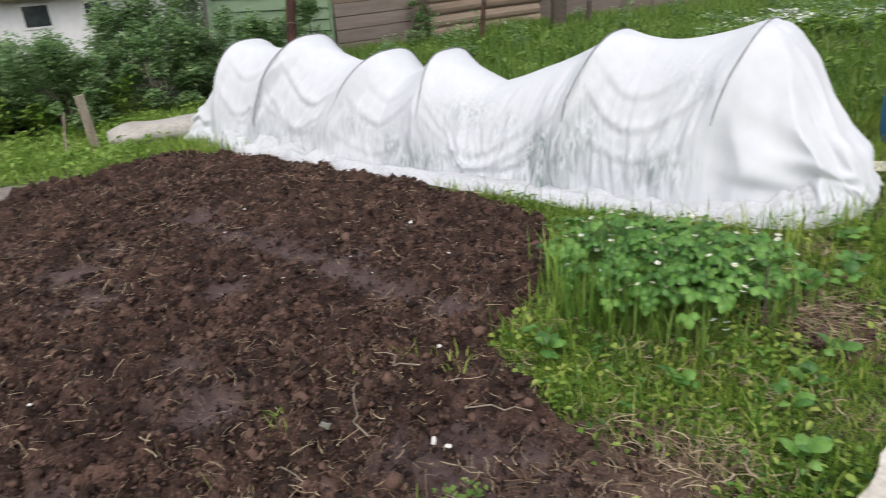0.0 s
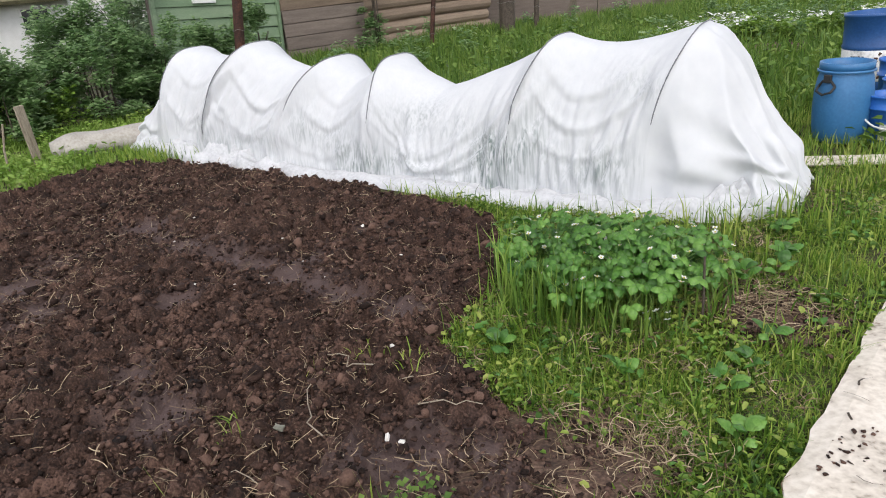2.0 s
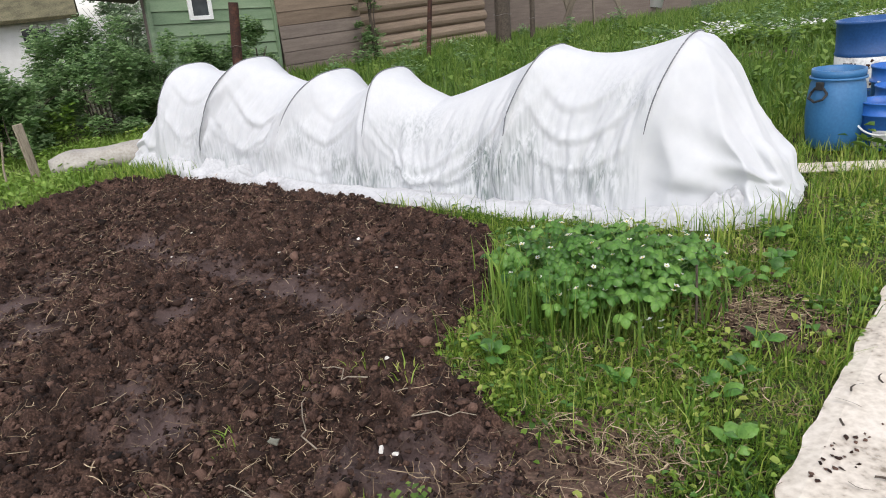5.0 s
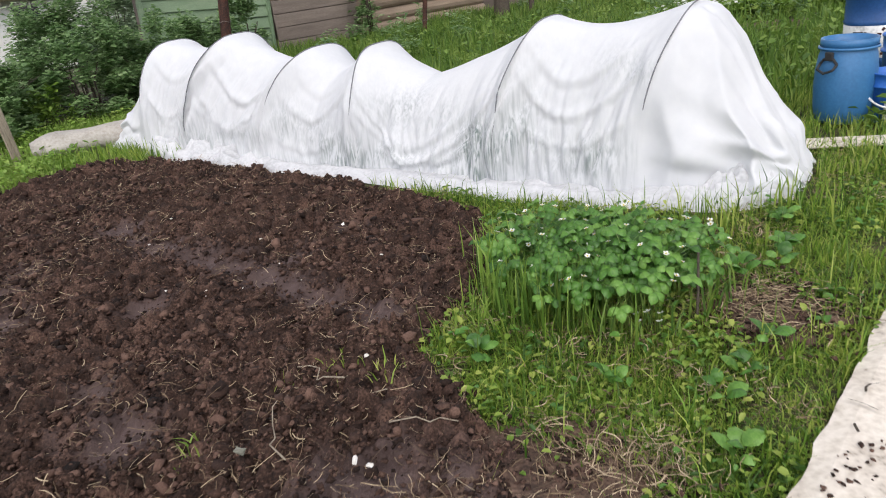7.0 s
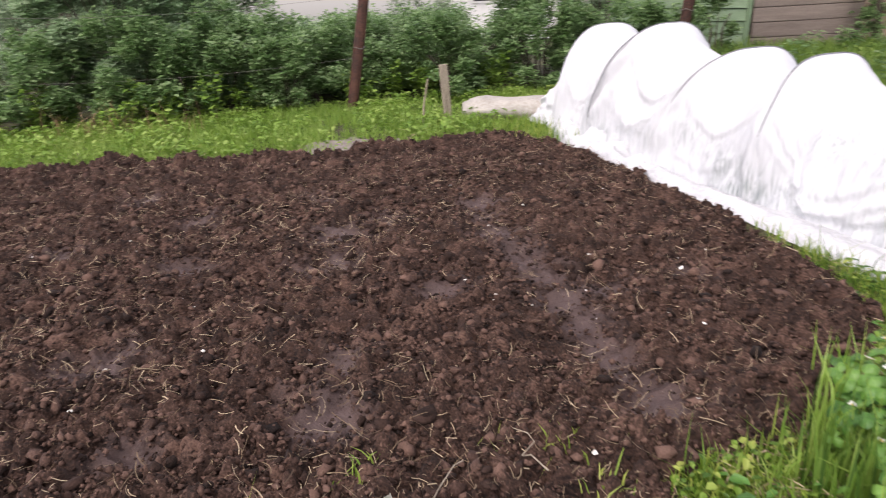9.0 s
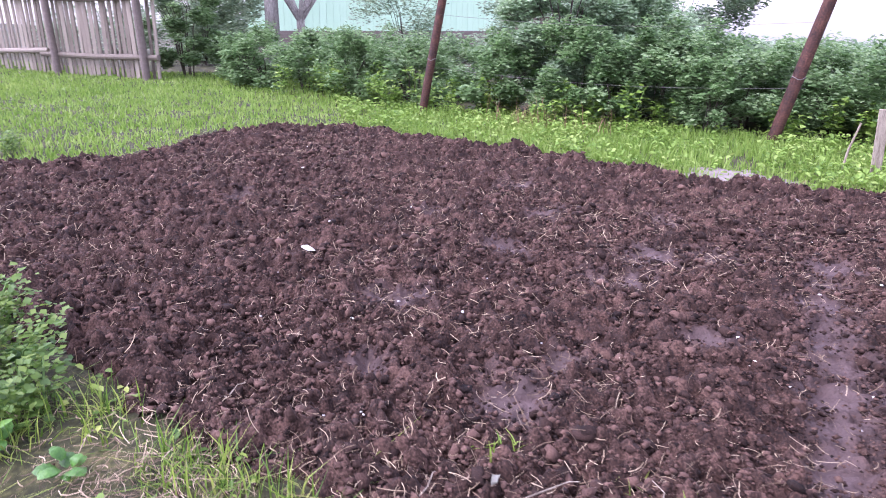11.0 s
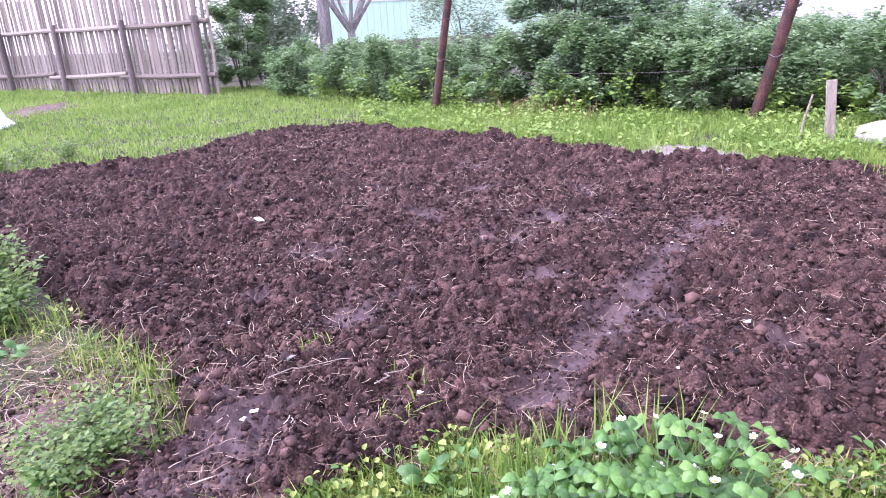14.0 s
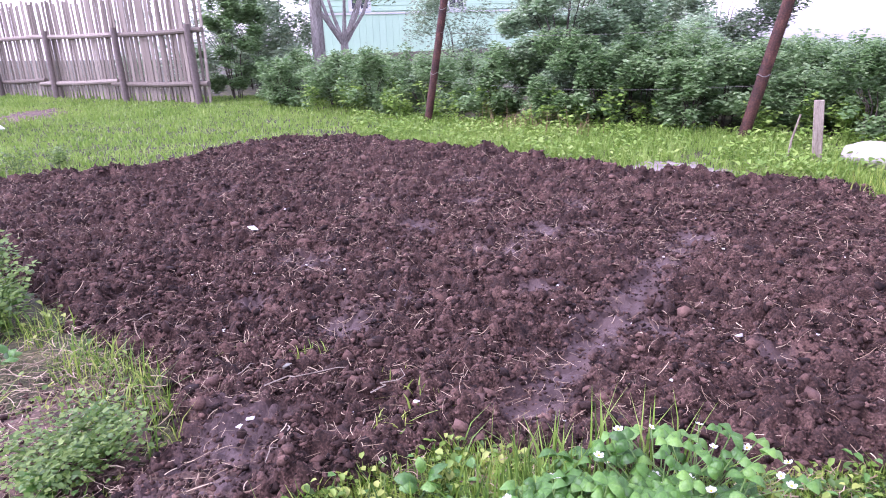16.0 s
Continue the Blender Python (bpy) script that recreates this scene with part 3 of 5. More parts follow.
# small broad leaves of clover and weeds between the blades
def carpet(name, poly, per_m2, size, height, mat, label):
    p = np.array(poly)
    x, y = scatter_in(poly, int(per_m2 * (np.ptp(p[:, 0]) * np.ptp(p[:, 1]))), free_turf)
    k = fbm(x * 4, y * 4, 41) > 0.4 + 0.12 * R.rand(len(x))
    x, y = x[k], y[k]
    n = len(x)
    a, l, t = R.uniform(0, 6.28, n), size * R.uniform(0.6, 1.4, n), R.uniform(-0.3, 0.6, n)
    f = np.stack([np.cos(a) * np.cos(t), np.sin(a) * np.cos(t), np.sin(t)], -1) * l[:, None]
    s = np.stack([-np.sin(a), np.cos(a), R.uniform(-0.4, 0.4, n)], -1) * (l * R.uniform(0.25, 0.42, n))[:, None]
    b = np.stack([x, y, land(x, y) + height * R.rand(n) ** 1.5], -1)
    up_ = np.array([0, 0, 1]) * (0.2 * l)[:, None]
    v = np.stack([b, b + 0.3 * f + 0.85 * s + up_, b + 0.72 * f + 0.8 * s + up_, b + f, b + 0.72 * f - 0.8 * s + up_, b + 0.3 * f - 0.85 * s + up_], 1)
    o = (np.arange(n) * 6)[:, None]
    tagged(new(name, mesh_from(name, v, [np.array([[0, 1, 2, 3]]) + o, np.array([[0, 3, 4, 5]]) + o], mat)), label, "weeds", kind="stuff")


LEFT = [(-3.2, -0.7), (-2.0, 0.3), (-1.2, 0.8), (-0.5, 1.3), (0.1, 1.35), (0.5, 0.9), (0.2, -0.2), (-1.0, -0.8)]
carpet("clover", NEAR, 2600, 0.024, 0.055, M_grass, "low clover and small weeds in the grass")
carpet("clover", NEAR, 240, 0.03, 0.07, M_berry, "broader weed leaves in the grass")
carpet("clover", LEFT, 800, 0.024, 0.07, M_grass, "low weeds on trampled earth")
carpet("clover", [(-3.3, 4.3), (-4.6, 3.55), (-6.1, 2.4), (-8.5, 2.6), (-4.2, 6.8), (-2.6, 8.2), (-2.3, 5.5)], 1100, 0.045, 0.13, M_lawn, "leafy weeds along the hedge foot")
carpet("clover", [(2.0, 4.4), (1.0, 8.0), (-1.0, 12.0), (12, 14), (10, 6), (3.4, 3.2)], 220, 0.08, 0.22, M_meadow, "leafy weeds in the meadow")

# dry reddish stalks at the hedge foot
for x, y in [(-6.1, 4.05), (-5.85, 4.35), (-5.65, 4.55), (-5.3, 4.9)]:
    n = 26
    me = blades("dry_stalks", x + 0.2 * R.randn(n), y + 0.12 * R.randn(n), R.uniform(0.12, 0.42, n), R.uniform(0.005, 0.01, n), M_stalk, 0.8)
    tagged(new("dry_stalks", me), "dry reddish-brown stalks at the hedge foot", "dry weeds", "dry stalks", "stuff")

# tall yellow-green tufts at the corner of the bed
def tuft(x, y, n, h, spread=0.06, mat=None):
    px, py = x + spread * R.randn(n), y + spread * R.randn(n)
    me = blades("grass_tuft", px, py, R.uniform(0.6, 1.0, n) * h * 1.22, R.uniform(0.005, 0.01, n), mat or M_lawn, 0.35)
    return tagged(new("grass_tuft", me), "tuft of tall yellow-green grass at the edge of the bed", "grass", "tufts at the bed edge", "stuff")


for tx, ty, tn, th in [(0.46, 2.3, 24, 0.22), (0.56, 2.22, 22, 0.22), (0.7, 2.14, 16, 0.2), (0.38, 2.2, 24, 0.13), (0.85, 2.06, 12, 0.16)]:
    tuft(tx, ty, tn, th)
for tx, ty, tn, th in [(0.43, 2.38, 9, 0.26), (0.45, 2.48, 10, 0.3), (0.47, 2.58, 10, 0.32), (0.48, 2.68, 7, 0.27)]:
    tuft(tx, ty, tn, th, 0.035)
for tx, ty, tn, th in [(0.48, 2.28, 50, 0.24), (0.58, 2.22, 60, 0.25), (0.68, 2.15, 60, 0.24), (0.78, 2.08, 50, 0.2), (0.9, 2.02, 30, 0.15), (1.1, 2.15, 20, 0.2), (1.2, 2.2, 30, 0.18)]:
    tuft(tx, ty, tn, th, 0.07, M_meadow)
for tx, ty, tn, th in [(-1.95, 5.75, 90, 0.16), (-1.75, 5.6, 80, 0.15), (-2.2, 5.75, 70, 0.16), (1.9, 2.85, 60, 0.2), (1.5, 2.7, 60, 0.22)]:
    tuft(tx, ty, tn, th, 0.12, M_grass)

# dry thatch between the blades
tx_, ty_ = scatter_in(NEAR, 26000, free_turf)
k = fbm(tx_ * 3, ty_ * 3, 61) > 0.47
tx_, ty_ = tx_[k], ty_[k]
tagged(new("thatch", strands("thatch", tx_, ty_, land(tx_, ty_) + R.uniform(0.005, 0.04, len(tx_)), R.uniform(0.02, 0.07, len(tx_)), R.uniform(0.001, 0.003, len(tx_)), M_straw, 0.4, 1.2)), "dry brown thatch under the grass", "straw", kind="stuff")

# hay
for hx, hy, hr, hn in [(0.6, 1.42, 0.1, 200), (0.48, 1.58, 0.09, 90), (1.31, 2.06, 0.075, 420), (0.66, 1.44, 0.07, 150), (-0.7, 0.8, 0.14, 420), (-0.25, 0.9, 0.28, 900), (-1.0, 0.3, 0.3, 500), (-2.75, 5.35, 0.2, 150)]:
    x, y = hx + hr * R.randn(hn), hy + hr * R.randn(hn)
    m = strands("hay", x, y, land(x, y) + R.uniform(0.01, 0.06, hn), R.uniform(0.025, 0.09, hn), R.uniform(0.001, 0.0025, hn), M_straw, 0.3, 1.1)
    tagged(new("hay", m), "scattered heap of dry straw on the ground", "straw", kind="stuff")

# ---- cream path slab ----
bm = bmesh.new()
n_u, n_v = 70, 14
ed, no = Vector((0.7365, 0.6764, 0)), Vector((0.6764, -0.7365, 0))
grid = []
for i in range(n_u + 1):
    row = []
    for j in range(n_v + 1):
        u, v = 3.33 * i / n_u, 0.71 * j / n_v
        wob = 0.028 * (noise.noise((u * 5, 1, j // 7)) + 0.5 * noise.noise((u * 17, 3, 0))) if j in (0, n_v) else 0
        p = Vector((0.42, 0.802, 0.045)) + ed * u + no * (v + wob)
        p.z += 0.008 * noise.noise((u * 3, v * 3, 0)) - (0.012 if j in (0, n_v) else 0)
        row.append(bm.verts.new(p))
    grid.append(row)
for i in range(n_u):
    for j in range(n_v):
        bm.faces.new((grid[i][j], grid[i + 1][j], grid[i + 1][j + 1], grid[i][j + 1]))
ext = bmesh.ops.extrude_face_region(bm, geom=[e for e in bm.edges if e.is_boundary])
bmesh.ops.translate(bm, vec=(0, 0, -0.1), verts=[g for g in ext["geom"] if isinstance(g, bmesh.types.BMVert)])
bmesh.ops.recalc_face_normals(bm, faces=bm.faces)
slab = tagged(new("path_slab", bm_mesh("path_slab", bm, M_slab, False)), "cream worn path slab strewn with dirt", "path", kind="structure")
n = 4200
u, v = R.uniform(0, 3.3, n), 0.68 * R.rand(n)
k = fbm(u * 4, v * 6, 31) + 0.1 * R.rand(n) > 0.59
u, v = u[k], v[k]
sx, sy = 0.45 + ed.x * u + no.x * v, 0.77 + ed.y * u + no.y * v
tagged(new("slab_dirt", lumps("slab_dirt", sx, sy, np.full(len(sx), 0.05), R.uniform(0.003, 0.009, len(sx)), M_clod, 0.4)), "dark crumbs of soil on the cream slab", "litter", kind="stuff")
n = 70
u, v = R.uniform(0.2, 2.8, n), 0.6 * R.rand(n)
tagged(new("slab_litter", strands("slab_litter", 0.45 + ed.x * u + no.x * v, 0.77 + ed.y * u + no.y * v, np.full(n, 0.055), R.uniform(0.02, 0.07, n), R.uniform(0.003, 0.007, n), M_twig, 0.05)), "dark twigs and bits on the cream slab", "litter", kind="stuff")
bm = bmesh.new()
box(bm, (0.95, 0.14, 0.03), pose(2.85, 3.52, 0.03, 3, 2, -12), 0.006, 0.01)
tagged(new("pale_board", bm_mesh("pale_board", bm, M_slab)), "pale weathered board lying in the grass", "board")

# ---- fleece tunnel ----
# each hoop: place on the axis, height, how far its near leg leans along the axis
HOOPS = [(-0.32, 0.885, 0.2), (0.48, 0.845, 0.2), (1.71, 0.745, 0.0), (2.23, 0.745, 0.36), (3.05, 0.865, 0.38), (3.83, 0.835, 0.16)]
LOWS = [(0.16, 0.825), (1.28, 0.575), (1.98, 0.62), (2.56, 0.695), (3.36, 0.8)]
RIDGE = sorted([h[:2] for h in HOOPS] + LOWS)
HS = [h[0] for h in HOOPS]
END_S = [-0.875, -0.84, -0.81, -0.70, -0.61, -0.52, -0.43, -0.37, -0.32]
END_Z = [0.03, 0.1, 0.19, 0.34, 0.5, 0.7, 0.83, 0.87, 0.885]
SKIRT_S = [-0.86, -0.7, -0.39, 0.02, 0.5, 1.1, 1.85, 2.68, 3.42, 4.18, 4.8]
SKIRT_N = [-0.3, -0.43, -0.61, -0.67, -0.69, -0.64, -0.59, -0.59, -0.6, -0.42, -0.3]


def ridge(s):
    """Height of the cloth over the axis."""
    if s < -0.32:
        return float(np.interp(s, END_S, END_Z))
    if s > 3.83:
        k = min(1, (s - 3.83) / 1.0)
        return max(0.03, 0.835 * (1 - k) - 0.05 * math.sin(k * 3.14))
    for (s0, z0), (s1, z1) in zip(RIDGE, RIDGE[1:]):
        if s0 <= s <= s1:
            k = (s - s0) / (s1 - s0)
            k = k ** 0.8 if s0 in HS else 1 - (1 - k) ** 0.8
            return z0 + (z1 - z0) * (0.5 - 0.5 * math.cos(math.pi * k)) if (z0 - z1) ** 2 < 0.004 else z0 + (z1 - z0) * k
    return RIDGE[-1][1]


def hoop_near(s):
    return max(math.exp(-((s - h) / 0.12) ** 2) for h in HS)


def noise3(a, b, c):
    return noise.noise((a, b, c))


def swag(z, depth, level, width):
    """A hanging fold: a soft roll above, a crease below."""
    u = (z - level + depth) / width
    return math.exp(-u * u) - 0.7 * math.exp(-((u + 1.15) / 0.55) ** 2)


def cloth(s, t, lift=0.0):
    """Point of the fleece: s along the ridge, t round the arch from the near foot; also how damp it is."""
    c, sn = math.cos(t), math.sin(t)
    low = 1 - sn
    rz = ridge(s)
    out = s < -0.32 or s > 3.83
    hn = hoop_near(s)
    near = t < math.pi / 2
    lean = float(np.interp(s, HS, [h[2] for h in HOOPS])) * (1 - sn ** 2) if near and not out else 0.0
    w = 0.4 + 0.03 * noise3(s * 2.1, 1, 7)
    if s < -0.32:
        w *= math.sqrt(max(0.2, 1 - ((-0.32 - s) / 0.6) ** 3))
        lean = 0.2 * (1 - sn ** 2) * max(0, 1 - (-0.32 - s) / 0.3) if near else 0.0
    if s > 3.83:
        w *= 1 - 0.3 * ((s - 3.83) / 1.1)
        lean = 0.16 * (1 - sn ** 2) * max(0, 1 - (s - 3.83) / 0.8) if near else 0.0
    n = -w * math.copysign(abs(c) ** (0.66 * hn + 0.92 * (1 - hn)), c)
    z = rz * sn ** (0.86 + 0.22 * (1 - hn))
    fold = 0.0
    if not out:
        i = max(k for k, h in enumerate(HS) if h <= s + 1e-9)
        i = min(i, len(HS) - 2)
        left, right = HS[i], HS[i + 1]
        half = (right - left) / 2
        a = (s - (left + right) / 2) / half
        span = max(0.0, 1 - a * a)
        big = min(1, half / 0.35)
        wob = 0.05 * noise3(s * 2.3, z * 2.0, 4 + i)
        for level, depth, width, amp in ((0.95, 0.26, 0.035, 0.024), (0.72, 0.28, 0.03, 0.034), (0.5, 0.2, 0.03, 0.022)):
            lv = rz * level + 0.09 * noise3(i * 2.7, level * 9, 1) + 0.1 * a * noise3(i * 1.9, level * 7, 5)
            fold += amp * big * span ** 0.6 * swag(z + wob, depth * span * half / 0.45, lv, width) * (0.5 + 0.5 * noise3(s * 1.7, level * 6, 2 + i))
        # pleats that fan down from the hoops
        q = abs(a)
        fan = noise3(8.5 * a + 3.0 * low * math.copysign(1, a) * (1 - q), 1.3 * z + 5 * i, 3)
        fold += 0.07 * (abs(fan) ** 0.7 - 0.35) * low ** 0.9 * big * min(1, 3 * sn + 0.25)
        fold += 0.045 * (1 - 2 * abs(noise3(s * 6.5 + 2.5 * z * math.copysign(1, a), z * 1.1, 9 + i))) * low ** 0.8 * (0.4 + hn)
        fold *= min(1, (s - HS[0]) / 0.12, (HS[-1] - s) / 0.12)
        fold -= 0.04 * span * sn * big
        fold += 0.012 * hn * sn
    else:
        e = min(1, (-0.32 - s) / 0.4 if s < 0 else (s - 3.83) / 0.8)
        ang = math.atan2(n, (-0.2 - s) if s < 0 else (s - 3.7)) + 0.22 * noise3(z * 2.5, s * 2, 8)
        pl = 1 - abs(2 * ((ang * 2.3) % 1.0) - 1)
        fold += (0.085 if s < 0 else 0.03) * (pl ** 1.5 - 0.35) * e ** 0.5 * min(1, 0.3 + 1.2 * (1 - z / 0.9)) + 0.03 * noise3(t * 5, s * 4, 5) * e
        fold += 0.04 * swag(z + 0.1 * noise3(t * 3, s * 3, 6), 0, 0.2, 0.05) * e
    fold += 0.026 * low ** 0.7 * noise3(s * 9, z * 1.5, 2) + 0.01 * noise3(s * 22, z * 3, 7) * low
    fold += 0.012 * noise3(s * 4 + z * 2, z * 4, 11) * min(1, 3 * sn)
    fold += lift
    side = -1 if near else 1
    x, y = tunnel_xy(s + lean + (0.03 * noise3(t * 6, s, 1) if out else 0), n + side * fold * abs(c) * 1.3)
    zz = max(0.004, z + fold * sn * 0.7) + 0.008
    # where leaves and wet soil touch the cloth from within
    d = 0.0
    if not out:
        sl = s + lean
        for ds, dz, rs, rz_, amt in ((0.78, 0.12, 0.24, 0.2, 1.0), (0.55, 0.25, 0.12, 0.3, 0.5), (1.3, 0.36, 0.35, 0.12, 0.35), (1.86, 0.08, 0.22, 0.14, 1.0), (2.0, 0.1, 0.5, 0.2, 0.35),
                                    (1.5, 0.1, 0.3, 0.1, 0.4), (0.2, 0.15, 0.4, 0.14, 0.45), (-0.1, 0.62, 0.16, 0.07, 0.35), (2.6, 0.12, 0.4, 0.16, 0.4), (3.3, 0.15, 0.4, 0.2, 0.3), (2.35, 0.2, 0.12, 0.2, 0.5)):
            d = max(d, 1.5 * amt * math.exp(-((sl - ds) / rs) ** 2 - ((z - dz) / rz_) ** 2))
        d = max(0, d * (0.75 + 0.8 * noise3(s * 4, z * 5, 21)) + 0.03)
    return (x, y, zz), min(0.9, d)


S = np.unique(np.concatenate([np.linspace(-0.875, 4.93, 470), HS]))
T = np.linspace(0, math.pi, 110)
verts, damp = [], []
for s in S:
    for t in T:
        p, d = cloth(float(s), float(t))
        verts.append(p)
        damp.append(d)
ns, nt_ = len(S), len(T)
ii = np.arange(ns * nt_).reshape(ns, nt_)
q = np.stack([ii[:-1, :-1], ii[:-1, 1:], ii[1:, 1:], ii[1:, :-1]], -1).reshape(-1, 4)
tunnel = empty("garden_tunnel", pose(0, 0, 0))
tagged(tunnel, "low garden tunnel of white fleece draped over hoops", "garden tunnel")
me = mesh_from("cover", verts, [q], M_cloth, True)
me.attributes.new("damp", 'FLOAT', 'POINT').data.foreach_set("value", np.array(damp, np.float32))
piece("cover", me, tunnel, None, "white fleece cover with folds and damp streaks")
for hs, hz, hl in HOOPS:
    bm = bmesh.new()
    pts = [cloth(hs, float(t), -0.03 * max(0, 0.6 - math.sin(t)) + 0.0025)[0] for t in np.linspace(0.03, math.pi - 0.03, 60)]
    tube(bm, pts, 0.0036, 6)
    part("hoop", bm, M_hoop, tunnel, "thin dark bent hoop", True)


def crease(a, b, seed):
    """Crumpled cloth: sharp ridges between flat facets."""
    return 1 - 2.2 * abs(noise3(a, b, seed)) - 0.9 * abs(noise3(a * 2.3, b * 2.3, seed + 4))


# cloth edge spread on the ground
S2, V2 = np.linspace(-0.86, 4.75, 520), np.linspace(0, 1, 34)
verts = []
for s in S2:
    edge = float(np.interp(s, SKIRT_S, SKIRT_N)) + 0.018 * noise3(s * 6, 0, 0) + 0.01 * noise3(s * 17, 2, 0)
    heap = min(1, max(0, (s - 2.3) / 0.7)) * min(1, max(0, (4.9 - s) / 0.5))
    crumple = 0.016 + 0.075 * heap + 0.03 * max(0, min(1, (-0.1 - s) / 0.3))
    for v in V2:
        n = -0.28 + (edge + 0.28) * v
        roll = 0.03 * math.exp(-((v - 0.72) / 0.16) ** 2) * (1 - heap)
        z = 0.012 + roll + crumple * (0.75 + crease(s * 4.5, n * 5.5 + s, 6)) * math.sin(math.pi * min(1, v * 0.82 + 0.14)) ** 0.7
        if v > 0.96:
            z = 0.004
        x, y = tunnel_xy(s + 0.02 * noise3(s * 8, v * 5, 9), n)
        verts.append((x, y, max(0.004, z)))
ii = np.arange(len(S2) * len(V2)).reshape(len(S2), len(V2))
q = np.stack([ii[:-1, :-1], ii[:-1, 1:], ii[1:, 1:], ii[1:, :-1]], -1).reshape(-1, 4)
piece("skirt", mesh_from("skirt", verts, [q], M_skirt, True), tunnel, None, "crumpled white fleece edge spread on the ground")
# gathered cloth round the near end
verts = []
S3, V3 = np.linspace(0, 1, 110), np.linspace(0, 1, 30)
for a in S3:
    for v in V3:
        ph = math.pi * (a - 0.5)
        r = 0.62 + 0.4 * v + 0.02 * noise3(a * 9, 1, 2) * v
        n = 0.6 * math.sin(ph) * r
        s = -0.33 - 0.535 * abs(math.cos(ph)) ** 0.7 * r
        z = 0.012 + (0.1 * (1 - v) ** 0.7 + 0.02) * (0.9 + 0.8 * crease(a * 8, v * 2.2, 1)) * (1 if v < 0.96 else 0.1) * min(1, 6 * v + 0.25) * min(1, 7 * a, 7 * (1 - a))
        x, y = tunnel_xy(s, n)
        verts.append((x, y, max(0.004, z)))
ii = np.arange(110 * 30).reshape(110, 30)
q = np.stack([ii[:-1, :-1], ii[:-1, 1:], ii[1:, 1:], ii[1:, :-1]], -1).reshape(-1, 4)
piece("gathered_end", mesh_from("gathered_end", verts, [q], M_skirt, True), tunnel, None, "gathered heap of white fleece at the tunnel end")

# stone that weighs the fleece down
bm = bmesh.new()
bmesh.ops.create_icosphere(bm, subdivisions=2, radius=1)
for v in bm.verts:
    v.co = Vector((v.co.x * 0.1, v.co.y * 0.05, v.co.z * 0.03)) * (1 + 0.35 * noise.noise(v.co * 1.6))
st = new("stone", bm_mesh("stone", bm, M_stone))
st.matrix_basis = pose(1.775, 3.075, 0.085, 18, -12, 20)
tagged(st, "flat grey-green stone weighing down the fleece", "stone")

# rolled cream sheet beside the tunnel
bm = bmesh.new()
rings = []
for i in range(33):
    u = i / 32
    cx_, cy_ = -2.93 + 1.0 * u, 6.23 + 0.4 * u
    r = 0.115 * (1 - 0.12 * u) * (0.55 + 0.45 * math.sin(math.pi * min(1, max(0.03, u * 6)) / 2)) * (0.6 + 0.4 * math.sin(math.pi * min(1, (1.02 - u) * 5) / 2))
    ring = []
    for j in range(28):
        a = 2 * math.pi * j / 28
        rr = r * (1 + 0.16 * noise.noise((u * 5, math.cos(a) * 1.5, math.sin(a) * 1.5)) + 0.05 * noise.noise((u * 20, math.cos(a) * 4, math.sin(a) * 4)))
        ring.append(bm.verts.new((cx_ - 0.4 * rr * 1.5 * math.cos(a), cy_ + 0.92 * rr * 1.5 * math.cos(a), max(0.0, 0.095 + rr * math.sin(a)))))
    rings.append(ring)
for a, b in zip(rings, rings[1:]):
    for j in range(28):
        bm.faces.new((a[j], a[(j + 1) % 28], b[(j + 1) % 28], b[j]))
bm.faces.new(rings[0][::-1])
bm.faces.new(rings[-1])
tagged(new("rolled_sheet", bm_mesh("rolled_sheet", bm, M_sheet, True)), "bundle of cream plastic sheet beside the fleece tunnel", "plastic sheet")

# ---- strawberry bed ----
def leaflet(bm, length, width, m):
    """Toothed leaf folded along its midrib."""
    out = []
    for k in range(10):
        u = k / 9
        w = width * (math.sin(math.pi * u ** 0.85) ** 0.7) * (1 + (0.07 if k % 2 else -0.07))
        out.append((u * length, w))
    rib = [bm.verts.new(m @ Vector((u, 0, 0.02 * math.sin(u / length * 3.1)))) for u, _ in out]
    for side in (1, -1):
        edge = [bm.verts.new(m @ Vector((u + 0.1 * w, side * w, 0.3 * w))) for u, w in out[1:-1]]
        for k in range(len(edge) - 1):
            bm.faces.new((rib[k + 1], rib[k + 2], edge[k + 1], edge[k])[::side])
        bm.faces.new((rib[0], rib[1], edge[0])[::side])
        bm.faces.new((rib[-2], rib[-1], edge[-1])[::side])


LEAVES = []
for k in range(5):
    bm = bmesh.new()
    sz = 0.033 + 0.0045 * k
    for a, kk in ((0, 1.1), (78, 0.95), (-78, 0.95)):
        leaflet(bm, sz * kk, sz * 0.37, pose(0, 0, 0, 0, R.uniform(8, 20), a))
    LEAVES.append(bm_mesh("leaf", bm, M_berry, True))
bm = bmesh.new()
for k in range(5):
    m = pose(0, 0, 0, 0, -12, 72 * k)
    vs = [bm.verts.new(m @ Vector(p)) for p in ((0.002, 0, 0), (0.007, -0.006, 0), (0.014, -0.005, 0.002), (0.016, 0, 0.003), (0.014, 0.005, 0.002), (0.007, 0.006, 0))]
    bm.faces.new(vs)
FLOWER = bm_mesh("flower", bm, M_petal)
bm = bmesh.new()
bmesh.ops.create_icosphere(bm, subdivisions=1, radius=0.0045)
HEART = bm_mesh("flower_heart", bm, M_pollen, True)


